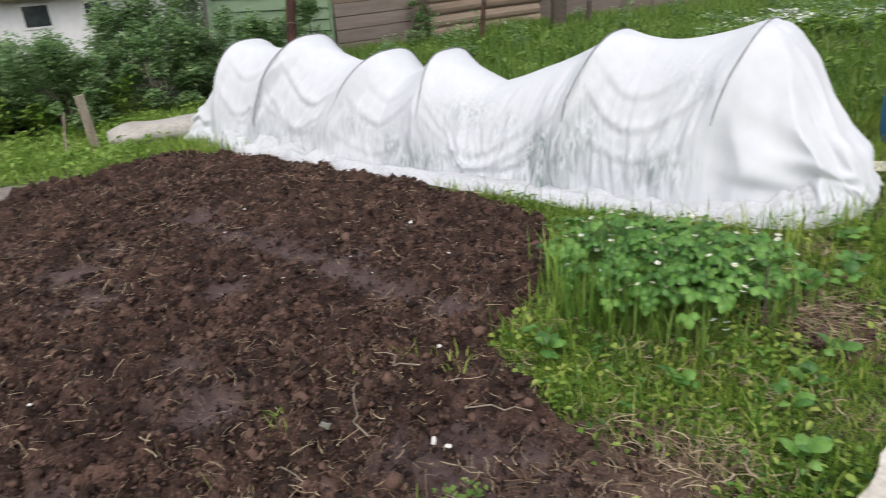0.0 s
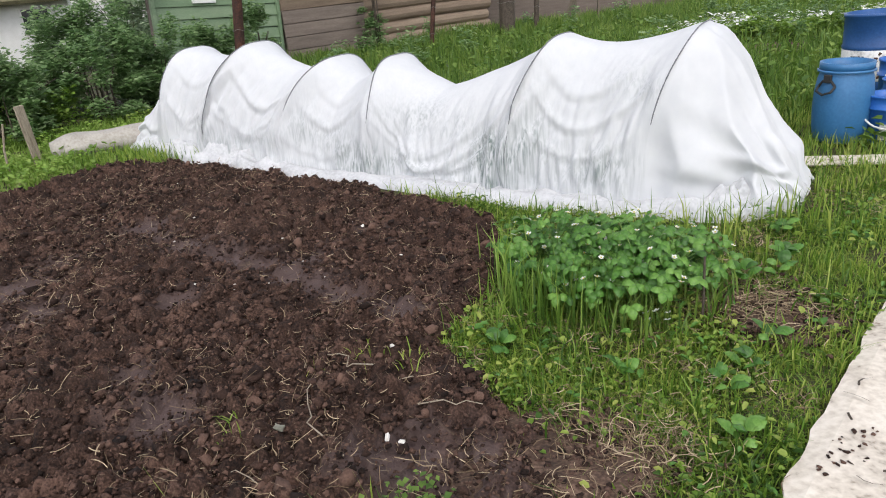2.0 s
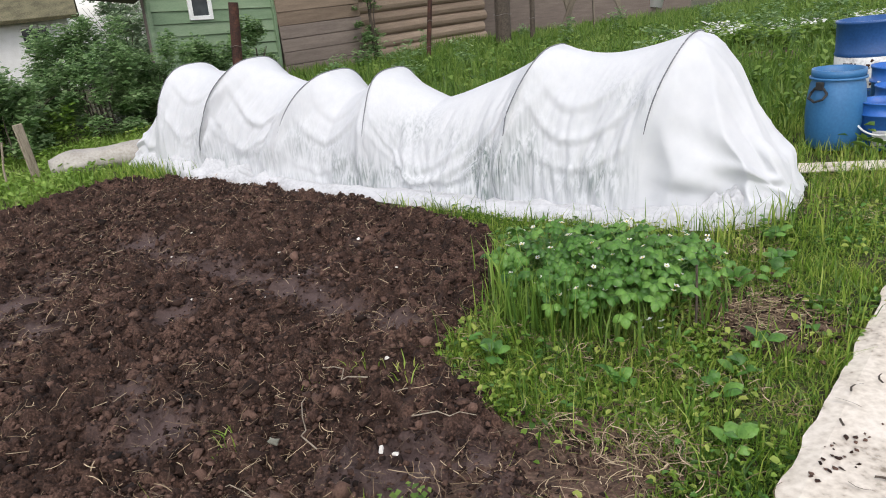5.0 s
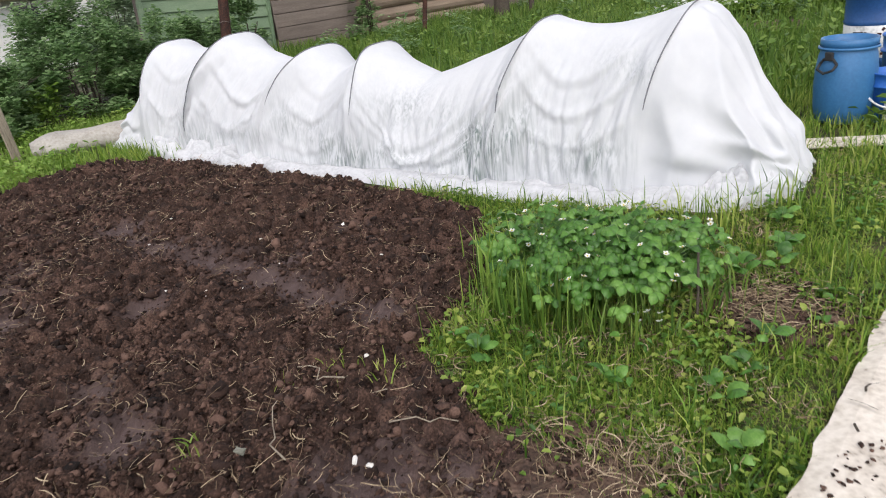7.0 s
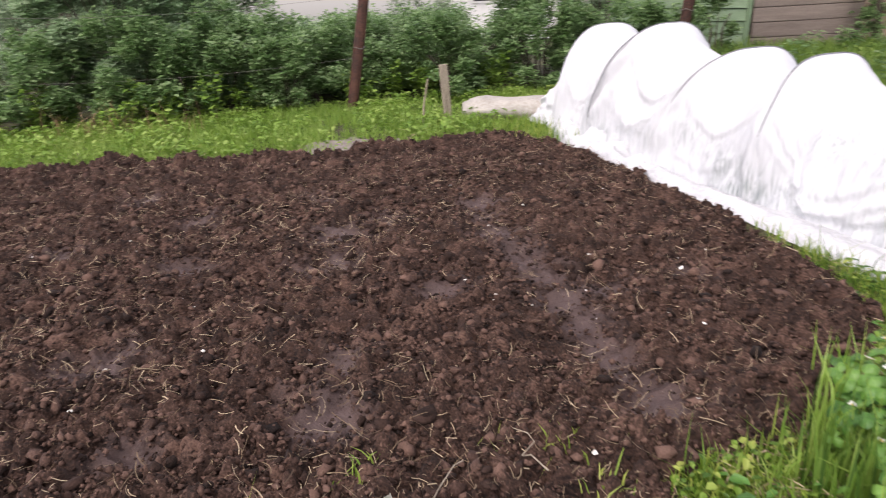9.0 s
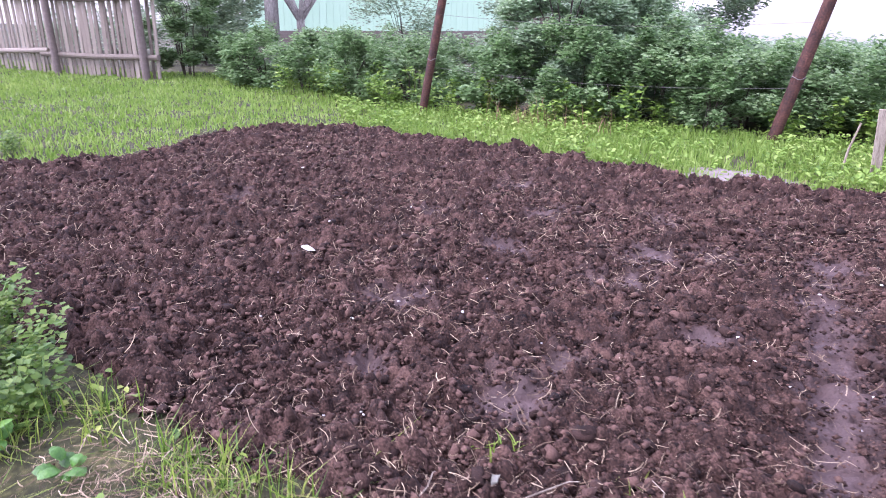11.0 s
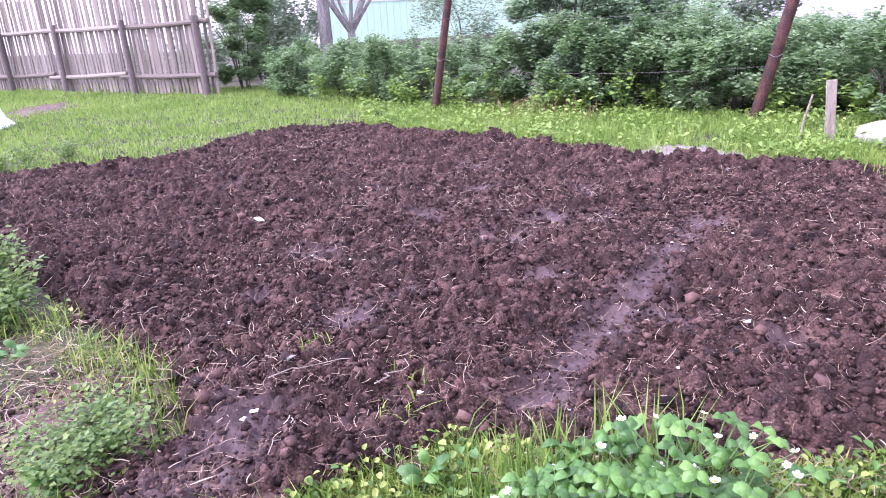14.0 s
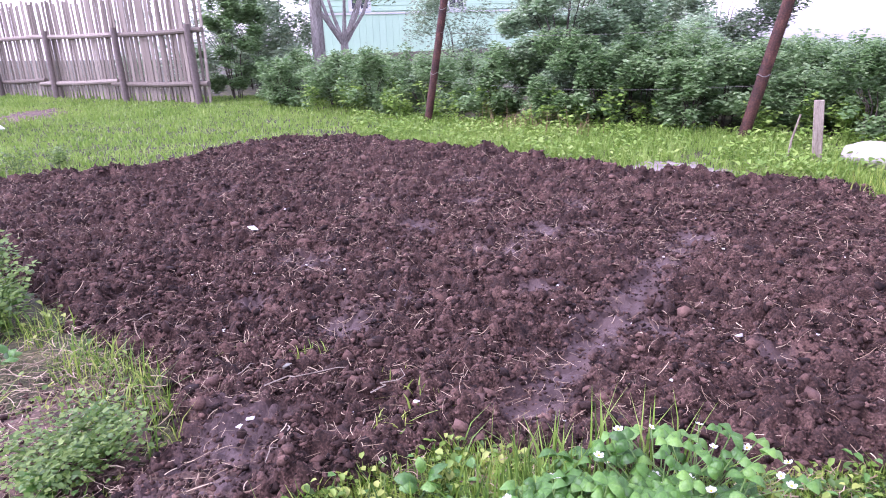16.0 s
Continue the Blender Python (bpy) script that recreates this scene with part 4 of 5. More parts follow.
def strawberry(x, y, size, n_leaves, n_flowers):
    top = empty("strawberry_plant", pose(x, y, float(land(np.array([x]), np.array([y]))[0]), 0, 0, R.uniform(0, 360)))
    tagged(top, "leafy green strawberry plant with white blossoms in grass", "strawberry plant", "strawberry plants")
    bm = bmesh.new()
    for k in range(n_leaves + n_flowers):
        fl = k >= n_leaves
        a = 2.4 * k + R.uniform(-0.3, 0.3)
        reach = size * (0.15 + 0.85 * math.sqrt((k + 0.5) / n_leaves if not fl else R.uniform(0.1, 0.9))) * 0.95
        h = size * (1.12 - 0.5 * (reach / size) ** 1.5) * R.uniform(0.78, 1.12) * (1.12 if fl else 1)
        tip = Vector((reach * math.cos(a), reach * math.sin(a), h))
        tube(bm, [(0, 0, 0), (tip.x * 0.4, tip.y * 0.4, h * 0.7), tip], 0.0016, 4)
        tilt = 25 * reach / size + R.uniform(-12, 12)
        if fl:
            f = piece("flower", FLOWER, top, pose(*tip, R.uniform(-25, 25), R.uniform(-25, 25), R.uniform(0, 72)) @ Matrix.Scale(R.uniform(0.6, 0.85), 4), "white five-petalled blossom")
            piece("flower_heart", HEART, f, pose(0, 0, 0.002))
        else:
            piece("leaf", LEAVES[R.randint(5)], top, pose(*tip, R.uniform(-32, 32), tilt + R.uniform(-20, 15), math.degrees(a) + R.uniform(-30, 30)))
    part("stalk", bm, M_stem, top)


QUAD = [(0.58, 2.42), (0.68, 2.26), (0.98, 2.14), (1.12, 2.36), (0.68, 2.62)]
placed = []
for tries in range(900):
    x, y = R.uniform(0.45, 1.5), R.uniform(2.08, 3.05)
    if inside(np.array([x]), np.array([y]), QUAD)[0] and all(math.hypot(x - a, y - b) > 0.085 for a, b in placed):
        placed.append((x, y))
for x, y in placed:
    strawberry(x, y, R.uniform(0.2, 0.28), R.randint(28, 36), R.randint(6, 11))
# daisy-like blossoms in front of the plants
for x, y in [(0.84, 1.99), (0.88, 2.02), (0.9, 1.97), (0.93, 2.03), (0.86, 2.06)]:
    bm = bmesh.new()
    h = R.uniform(0.06, 0.1)
    tube(bm, [(0, 0, 0), (0.004, 0, h * 0.5), (0, 0, h)], 0.0012, 4)
    fl = tagged(empty("small_flower", pose(x, y, 0.0)), "small white wildflower in the grass", "flower", "small wildflowers")
    part("stem", bm, M_stem, fl)
    piece("blossom", FLOWER, fl, pose(0, 0, h, -25, 10, R.uniform(0, 72)) @ Matrix.Scale(0.9, 4))

# broad-leaved weeds in the grass
WEED = []
for k in range(3):
    bm = bmesh.new()
    leaflet(bm, 0.045 + 0.01 * k, 0.017 + 0.004 * k, pose(0, 0, 0))
    WEED.append(bm_mesh("leaf", bm, M_berry, True))
for x, y, nl in [(0.93, 1.62, 5), (1.05, 1.72, 5), (0.86, 1.4, 5), (1.2, 1.85, 5), (1.5, 2.3, 7), (1.62, 2.45, 7), (-0.05, 1.12, 9), (0.08, 1.02, 9), (-0.22, 1.1, 8), (-1.2, 0.42, 9),
                 (-1.45, 0.4, 10), (-1.7, 0.2, 10), (-1.0, 0.4, 9), (-1.3, 0.15, 9), (-0.8, 0.62, 8), (1.75, 2.7, 7), (0.66, 1.75, 6), (0.32, 2.02, 6), (1.35, 2.3, 8)]:
    wd = tagged(empty("weed", pose(x, y, 0.0)), "broad-leaved green weed growing in the grass", "weed", "broad-leaved weeds")
    for k in range(nl):
        a = 360 / nl * k + R.uniform(-20, 20)
        piece("leaf", WEED[R.randint(3)], wd, pose(0, 0, 0.02 + 0.05 * R.rand(), 0, 0, a) @ pose(0.015, 0, 0, R.uniform(-20, 20), -R.uniform(5, 45), 0))

# ---- bushes and trees ----
def leaf_cloud(name, centres, n, size, mat, droop=0.4):
    """Many small folded leaves round clump centres (x, y, z, rx, ry, rz)."""
    c = np.array(centres)
    vol = c[:, 3] * c[:, 4] * c[:, 5]
    pick = R.choice(len(c), n, p=vol / vol.sum())
    d = R.randn(n, 3)
    d /= np.linalg.norm(d, axis=1)[:, None]
    d *= (R.rand(n) ** 0.45)[:, None]
    p = c[pick, :3] + d * c[pick, 3:]
    p[:, 2] = np.maximum(p[:, 2], 0.03)
    a, l = R.uniform(0, 6.28, n), size * R.uniform(0.6, 1.3, n)
    up_ = R.uniform(-droop, 0.5, n)
    f = np.stack([np.cos(a) * np.cos(up_), np.sin(a) * np.cos(up_), np.sin(up_)], -1)
    side = np.stack([-np.sin(a), np.cos(a), R.uniform(-0.5, 0.5, n)], -1)
    nor = np.cross(f, side)
    w = (l * R.uniform(0.28, 0.42, n))[:, None]
    v = np.stack([p, p + f * (l * 0.45)[:, None] + side * w + nor * 0.25 * w, p + f * l[:, None], p + f * (l * 0.45)[:, None] - side * w + nor * 0.25 * w], 1)
    o = (np.arange(n) * 4)[:, None]
    return mesh_from(name, v, [np.array([[0, 1, 2]]) + o, np.array([[0, 2, 3]]) + o], mat)


def bush(x, y, w, h, n, size=0.055, mat=None, label="dense green garden bush along the fence line", name="bush"):
    z0 = float(land(np.array([x]), np.array([y]))[0])
    top = tagged(empty(name, pose(x, y, z0)), label, "bush", "hedge bushes")
    cl = []
    for k in range(int(22 + 12 * w)):
        a, r = R.uniform(0, 6.28), w * math.sqrt(R.rand()) * 0.95
        zz = h * R.uniform(0.1, 0.93)
        s = w * R.uniform(0.13, 0.3) * (1.15 - 0.4 * zz / h)
        cl.append((r * math.cos(a) * (1.1 - 0.4 * zz / h), r * math.sin(a) * (1.1 - 0.4 * zz / h), zz, s, s, s * R.uniform(0.6, 1.0)))
    for k in range(10):
        a, r = R.uniform(0, 6.28), w * R.rand() * 0.8
        cl.append((r * math.cos(a), r * math.sin(a), h * R.uniform(0.8, 1.06), max(0.06, 0.17 * w), max(0.06, 0.17 * w), 0.2))
    piece("crown", leaf_cloud("crown", cl, int(2.3 * n), size * 1.08, mat or M_hedge), top)
    bm = bmesh.new()
    for k in range(9):
        a, r = R.uniform(0, 6.28), w * R.uniform(0.2, 0.7)
        tube(bm, [(0.1 * math.cos(a), 0.1 * math.sin(a), -0.03), (0.5 * r * math.cos(a), 0.5 * r * math.sin(a), h * 0.45), (r * math.cos(a), r * math.sin(a), h * 0.66)], 0.012, 5, 0.4)
    part("woody_base", bm, M_twig, top)


# line of bushes behind the posts
for x, y, w, h, n in [(-11.2, 2.0, 0.75, 0.78, 2600), (-9.9, 2.5, 0.8, 0.72, 2800), (-8.9, 3.0, 0.75, 0.8, 3000), (-8.3, 3.75, 0.8, 0.72, 3600), 
                      (-6.3, 5.2, 0.75, 0.95, 4400), (-5.9, 5.9, 0.85, 0.95, 4600), (-5.2, 6.6, 0.8, 0.8, 4200), (-4.9, 7.5, 0.9, 0.82, 4600), (-4.2, 8.1, 0.95, 0.8, 5000),
                      (-3.5, 9.1, 0.9, 1.12, 6200), (-2.75, 9.4, 0.8, 0.85, 4800), (-4.9, 9.6, 1.1, 0.85, 4600), (-6.2, 8.3, 1.1, 0.78, 3600), (-2.1, 10.2, 0.6, 0.72, 3200)]:
    bush(x, y, w, h, n)
for x, y, w, h, n in [(-10.4, 1.6, 0.5, 0.7, 1600), (-9.4, 4.5, 0.9, 0.7, 3200), (-6.8, 6.3, 1.0, 1.0, 4400), (-5.6, 8.0, 1.1, 0.78, 4000), (-7.4, 7.4, 1.2, 0.82, 4000), (-6.9, 4.4, 0.6, 0.8, 2600), (-5.75, 5.3, 0.5, 0.7, 2000), (-5.0, 6.05, 0.45, 0.65, 1700), (-3.75, 7.3, 0.5, 0.75, 2000), (-3.1, 8.2, 0.55, 0.9, 2400), (-10.4, 3.6, 0.9, 0.65, 2600), (-11.8, 3.2, 0.9, 0.65, 2400)]:
    bush(x, y, w, h, n, 0.06, None, "leafy green bush filling the hedge")
bush(-7.0, 5.35, 0.9, 2.5, 18000, 0.06, M_willow, "tall pale-green willow-like bush in the hedge")
bush(-6.9, 6.1, 0.7, 1.5, 8000, 0.055, M_willow, "tall pale-green willow-like bush in the hedge")
bush(-12.3, 0.72, 0.75, 1.8, 5200, 0.07, None, "tall dark bush beside the plank fence")
bush(-15.6, 0.9, 1.2, 2.6, 4200, 0.09, M_far_hazed, "tall green bush beyond the lawn, paled by painted haze")
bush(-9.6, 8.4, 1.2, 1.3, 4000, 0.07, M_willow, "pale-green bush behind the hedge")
bush(-14.0, 12.2, 2.1, 4.0, 11000, 0.12, M_far_hazed, "tall green bush behind the hedge, paled by painted haze")
bush(-13.0, 8.0, 1.6, 2.6, 4200, 0.09, M_far_hazed, "tall green bush behind the hedge, paled by painted haze")
bush(-1.75, 11.3, 0.35, 1.0, 1200, 0.055, None, "sprawling bush against the green house")
bush(0.1, 13.2, 0.35, 2.0, 1700, 0.05, None, "thin climbing shrub against the log wall")

# leafy weeds at the foot of the hedge
def herb(x, y, h, n, mat=None, label="tall light-green weed at the foot of the hedge", group="hedge-foot weeds", leaf=0.07):
    z0 = float(land(np.array([x]), np.array([y]))[0])
    top = tagged(empty("tall_weed", pose(x, y, z0)), label, "weed", group)
    bm = bmesh.new()
    cl = []
    for k in range(4):
        a = R.uniform(0, 6.28)
        tip = (0.12 * math.cos(a), 0.12 * math.sin(a), h * R.uniform(0.7, 1.0))
        tube(bm, [(0, 0, -0.02), (tip[0] * 0.4, tip[1] * 0.4, tip[2] * 0.5), tip], 0.004, 4)
        cl += [(tip[0] * q, tip[1] * q, tip[2] * q, 0.09, 0.09, 0.07) for q in (0.45, 0.75, 1.0)]
    part("stalk", bm, M_stem, top)
    piece("foliage", leaf_cloud("foliage", cl, n, leaf, mat or M_lawn), top)


for k in range(46):
    u = R.rand()
    q = np.array([(-9.3, 2.35), (-7.1, 3.75), (-4.4, 6.55), (-3.2, 8.3)])
    i = min(2, int(u * 3))
    p = q[i] + (q[i + 1] - q[i]) * (u * 3 - i)
    herb(float(p[0] + 0.22 * R.randn()), float(p[1] + 0.22 * R.randn()), R.uniform(0.22, 0.5), 90)


def tree(x, y, h, trunk_r, crown, n, size, mat, bark, label, lean=0.0, fork=0.45):
    z0 = float(land(np.array([x]), np.array([y]))[0])
    top = tagged(empty("tree", pose(x, y, z0)), label, "tree", "")
    bm = bmesh.new()
    base = [(0, 0, -0.1), (lean * 0.3, 0, h * fork * 0.5), (lean, 0, h * fork)]
    tube(bm, base, trunk_r, 9, 0.75)
    cl = []
    for k in range(7):
        a = k * 0.9 + R.uniform(-0.3, 0.3)
        r = crown * R.uniform(0.45, 0.95)
        tip = (lean + r * math.cos(a), r * math.sin(a), h * R.uniform(0.68, 0.98))
        tube(bm, [(lean, 0, h * fork * 0.95), (lean + 0.45 * r * math.cos(a), 0.45 * r * math.sin(a), h * (fork + 0.18)), tip], trunk_r * 0.55, 6, 0.25)
        for q in range(4):
            cl.append((tip[0] + 0.35 * crown * R.randn() * 0.7, tip[1] + 0.35 * crown * R.randn() * 0.7, tip[2] + 0.12 * h * R.randn() * 0.7, crown * 0.32, crown * 0.32, crown * 0.24))
    part("trunk", bm, bark, top)
    piece("crown", leaf_cloud("crown", cl, n, size, mat), top)


tree(-14.9, 3.05, 3.6, 0.12, 1.5, 3600, 0.1, M_hedge, M_bark, "old fruit tree with forked grey trunk before the turquoise house", -0.1, 0.3)
tree(-15.2, 2.45, 5.2, 0.17, 1.3, 2600, 0.11, M_far_hazed, M_bark, "tall grey-trunked tree beside the turquoise house", 0.0, 0.62)
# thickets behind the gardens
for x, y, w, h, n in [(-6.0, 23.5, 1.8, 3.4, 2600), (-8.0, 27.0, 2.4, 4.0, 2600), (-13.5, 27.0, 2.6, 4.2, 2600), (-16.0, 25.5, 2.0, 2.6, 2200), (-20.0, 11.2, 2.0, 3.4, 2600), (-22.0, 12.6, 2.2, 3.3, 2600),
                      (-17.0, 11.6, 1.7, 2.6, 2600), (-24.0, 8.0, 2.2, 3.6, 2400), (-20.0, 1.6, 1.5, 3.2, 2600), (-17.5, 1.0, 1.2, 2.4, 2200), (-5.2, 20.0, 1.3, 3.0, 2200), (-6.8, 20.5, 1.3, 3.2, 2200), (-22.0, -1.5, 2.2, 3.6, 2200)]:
    bush(x, y, w, h, n, 0.13, M_far_hazed, "distant leafy thicket behind the gardens", "thicket")

# low far woods in the gap of open sky, hazed by their leaf colour
cl = []
for k in range(260):
    a = radians(R.uniform(20, 72))
    d = R.uniform(85, 120)
    x, y = -d * math.sin(a), d * math.cos(a)
    z = float(land(np.array([x]), np.array([y]))[0])
    cl.append((x, y, z + R.uniform(0.3, 1.6), 2.6, 2.6, 1.2))
me = leaf_cloud("far_woods", [(c[0], c[1], 50 + c[2], c[3], c[4], c[5]) for c in cl], 22000, 0.8, M_far_hazed)
fw = new("far_woods", me)
fw.matrix_basis = pose(0, 0, -50)
tagged(fw, "low treeline on the horizon, haze put into its leaf colour", "woods", kind="stuff")

# crumbs on the trodden earth
for cx0, cy0, rx, ry in BARES[:3]:
    n = 900
    x, y = cx0 + rx * 0.6 * R.randn(n), cy0 + ry * 0.6 * R.randn(n)
    cs = R.uniform(0.003, 0.012, n)
    tagged(new("soil_crumbs", lumps("soil_crumbs", x, y, land(x, y) + 0.02 + 0.3 * cs, cs, M_clod)), "brown crumbs on trodden earth", "soil", kind="stuff")
    st_n = 260
    x, y = cx0 + rx * 0.7 * R.randn(st_n), cy0 + ry * 0.7 * R.randn(st_n)
    tagged(new("straw_bits", strands("straw_bits", x, y, land(x, y) + 0.035, R.uniform(0.02, 0.09, st_n), R.uniform(0.001, 0.003, st_n), M_straw, 0.3, 0.7)), "dry straw bits on trodden earth", "litter", kind="stuff")

# ---- posts and wire ----
def post(base, tip, r, label, name="fence_post", mat=None):
    ob = tagged(empty(name, pose(*base)), label, "post", "boundary posts")
    bm = bmesh.new()
    d = Vector(tip) - Vector(base)
    tube(bm, [-0.15 * d.normalized(), d * 0.33, d * 0.66, d], r, 14, 0.95)
    for v in bm.verts:
        v.co += 0.05 * r * Vector((noise.noise(v.co * 9), noise.noise(v.co * 9 + Vector((4, 0, 0))), 0))
    part("shaft", bm, mat or M_rust, ob)
    for h in (0.28, 0.62):
        bm = bmesh.new()
        c = d * h
        tube(bm, [c + Vector((1.12 * r * math.cos(a), 1.12 * r * math.sin(a), 0.012 * math.sin(3 * a))) for a in np.linspace(0, 6.28, 17)], 0.004, 5)
        part("wire_tie", bm, M_wire, ob, "twisted wire tie round the post")
    return ob


POSTS = [((-7.03, 3.47, 0.0), (-6.93, 3.86, 2.3), 0.05), ((-4.33, 6.25, 0.0), (-4.07, 6.66, 2.3), 0.058)]
for b, t, r in POSTS:
    post(b, t, r, "leaning rusty brown steel post")
post((-1.72, 9.05, -0.02), (-1.55, 9.05, 1.33), 0.065, "rusty dark steel post behind the tunnel")
post((1.0, 11.9, -0.02), (1.16, 11.9, 1.22), 0.04, "thin rusty post before the log wall")
post((2.62, 13.35, -0.02), (2.66, 13.35, 2.4), 0.15, "thick dark timber post beside the log wall", "timber_post", M_twig)
post((3.25, 13.6, -0.02), (3.3, 13.6, 1.9), 0.05, "dark thin post beside the log wall", "timber_post", M_twig)
for z in (0.55, 1.15):
    bm = bmesh.new()
    pa, pb = Vector((-6.99, 3.6, z)), Vector((-4.2, 6.42, z))
    tube(bm, [pa + (pb - pa) * k / 10 - Vector((0, 0, 0.08 * math.sin(math.pi * k / 10))) for k in range(11)], 0.0014, 4)
    tagged(new("fence_wire", bm_mesh("fence_wire", bm, M_wire)), "slack wire strung between leaning posts", "wire")

# ---- stakes at the bed ----
bm = bmesh.new()
box(bm, (0.075, 0.022, 0.66), pose(0, 0, 0.25), 0.003, 0.004)
stk = tagged(new("wooden_stake", bm_mesh("wooden_stake", bm, M_stake)), "weathered flat wooden stake at the corner of the bed", "stake")
stk.matrix_basis = pose(-2.92, 5.95, -0.03, 4, -5, 55)
bm = bmesh.new()
tube(bm, [(0, 0, -0.05), (0.015, 0.01, 0.2), (0.06, 0.03, 0.42)], 0.011, 6, 0.7)
ob = tagged(new("thin_stake", bm_mesh("thin_stake", bm, M_stake)), "thin pale stick pushed into the grass", "stake")
ob.matrix_basis = pose(-3.12, 5.82, 0.0)
bm = bmesh.new()
tube(bm, [(0, 0, -0.03), (0.01, 0.02, 0.12), (0.01, 0.03, 0.26)], 0.005, 6, 0.8)
ob = tagged(new("thin_stake", bm_mesh("thin_stake", bm, M_twig)), "dark stick standing among the strawberries", "stake")
ob.matrix_basis = pose(1.05, 2.02, 0.0)

# ---- scraps on the bed ----
def scrap(x, y, sx, sy, mat, label, name="scrap"):
    bm = bmesh.new()
    box(bm, (sx, sy, 0.006), None, 0.0015, 0.004)
    ob = tagged(new(name, bm_mesh(name, bm, mat)), label, "scrap")
    ob.matrix_basis = pose(x, y, float(soil(np.array([x]), np.array([y]))[0]) + 0.042, R.uniform(-20, 20), R.uniform(-20, 20), R.uniform(0, 180))


scrap(-2.32, 1.46, 0.07, 0.04, M_chip, "white scrap lying on dug soil")
scrap(-0.39, 1.667, 0.03, 0.018, M_stone, "grey stone chip on dug soil")
scrap(-0.04, 1.53, 0.018, 0.012, M_chip, "pale scrap lying on dug soil")
scrap(-0.15, 3.28, 0.025, 0.016, M_chip, "pale scrap lying on dug soil")
scrap(-0.08, 1.56, 0.022, 0.012, M_chip, "pale scrap lying on dug soil")
scrap(-0.05, 2.07, 0.02, 0.012, M_chip, "pale scrap lying on dug soil")
for x, y, l in [(0.0, 1.9, 0.35), (-0.3, 1.75, 0.3), (-0.45, 1.5, 0.25), (0.1, 1.65, 0.2), (-0.2, 2.0, 0.22), (-1.1, 1.1, 0.2)]:
    bm = bmesh.new()
    a = R.uniform(0, 6.28)
    pts = [(x + (k / 5 - 0.5) * l * math.cos(a) + 0.02 * R.randn(), y + (k / 5 - 0.5) * l * math.sin(a) + 0.02 * R.randn(), float(soil(np.array([x]), np.array([y]))[0]) + 0.03 + 0.008 * R.randn()) for k in range(6)]
    tube(bm, pts, 0.0026, 5, 0.5)
    tagged(new("root", bm_mesh("root", bm, M_stake)), "pale dug-up root lying on soil", "root", "roots on the bed")
for x, y in [(-0.35, 1.66), (-0.55, 1.75), (0.02, 2.0), (-0.6, 1.45), (-0.3, 2.05), (-0.15, 2.1)]:
    z = float(soil(np.array([x]), np.array([y]))[0])
    n = 16
    px, py = x + 0.03 * R.randn(n), y + 0.03 * R.randn(n)
    me = blades("wilted_weed", px, py, R.uniform(0.03, 0.07, n), R.uniform(0.004, 0.008, n), M_straw if R.rand() < 0.4 else M_grass, 1.2, np.full(n, z))
    tagged(new("wilted_weed", me), "small wilted weed on dug soil", "weed", "wilted weeds on the bed", "stuff")

# ---- barrels and buckets ----
barrel = tagged(empty("plastic_barrel", pose(2.98, 4.1, 0.0, 0, 0, 20)), "open blue plastic barrel standing in grass", "barrel")
bm = lathe([(0.0, 0.012), (0.135, 0.01), (0.15, 0.03), (0.163, 0.1), (0.172, 0.22), (0.17, 0.33), (0.158, 0.42), (0.148, 0.45), (0.15, 0.475), (0.156, 0.48), (0.156, 0.515), (0.145, 0.515), (0.142, 0.45), (0.15, 0.3), (0.14, 0.05), (0.0, 0.04)], 40)
part("body", bm, M_blue, barrel, smooth=True)
bm = lathe([(0.157, 0.455), (0.166, 0.458), (0.166, 0.468), (0.157, 0.471)], 40)
part("rim", bm, M_blue, barrel, smooth=True)
bm = bmesh.new()
tube(bm, [(-0.055, 0, 0.0), (-0.05, 0.03, -0.03), (0, 0.038, -0.05), (0.05, 0.03, -0.03), (0.055, 0, 0.0), (0.03, 0.002, 0.03), (-0.03, 0.002, 0.03), (-0.055, 0, 0.0)], 0.008, 6)
box(bm, (0.05, 0.02, 0.05), pose(0, 0.0, 0.045), 0.004)
hd = part("handle", bm, M_black, barrel, "dark carrying handle")
hd.matrix_basis = pose(0, 0, 0, 0, 0, 89) @ pose(0, 0.168, 0.38, 0, 0, 0)


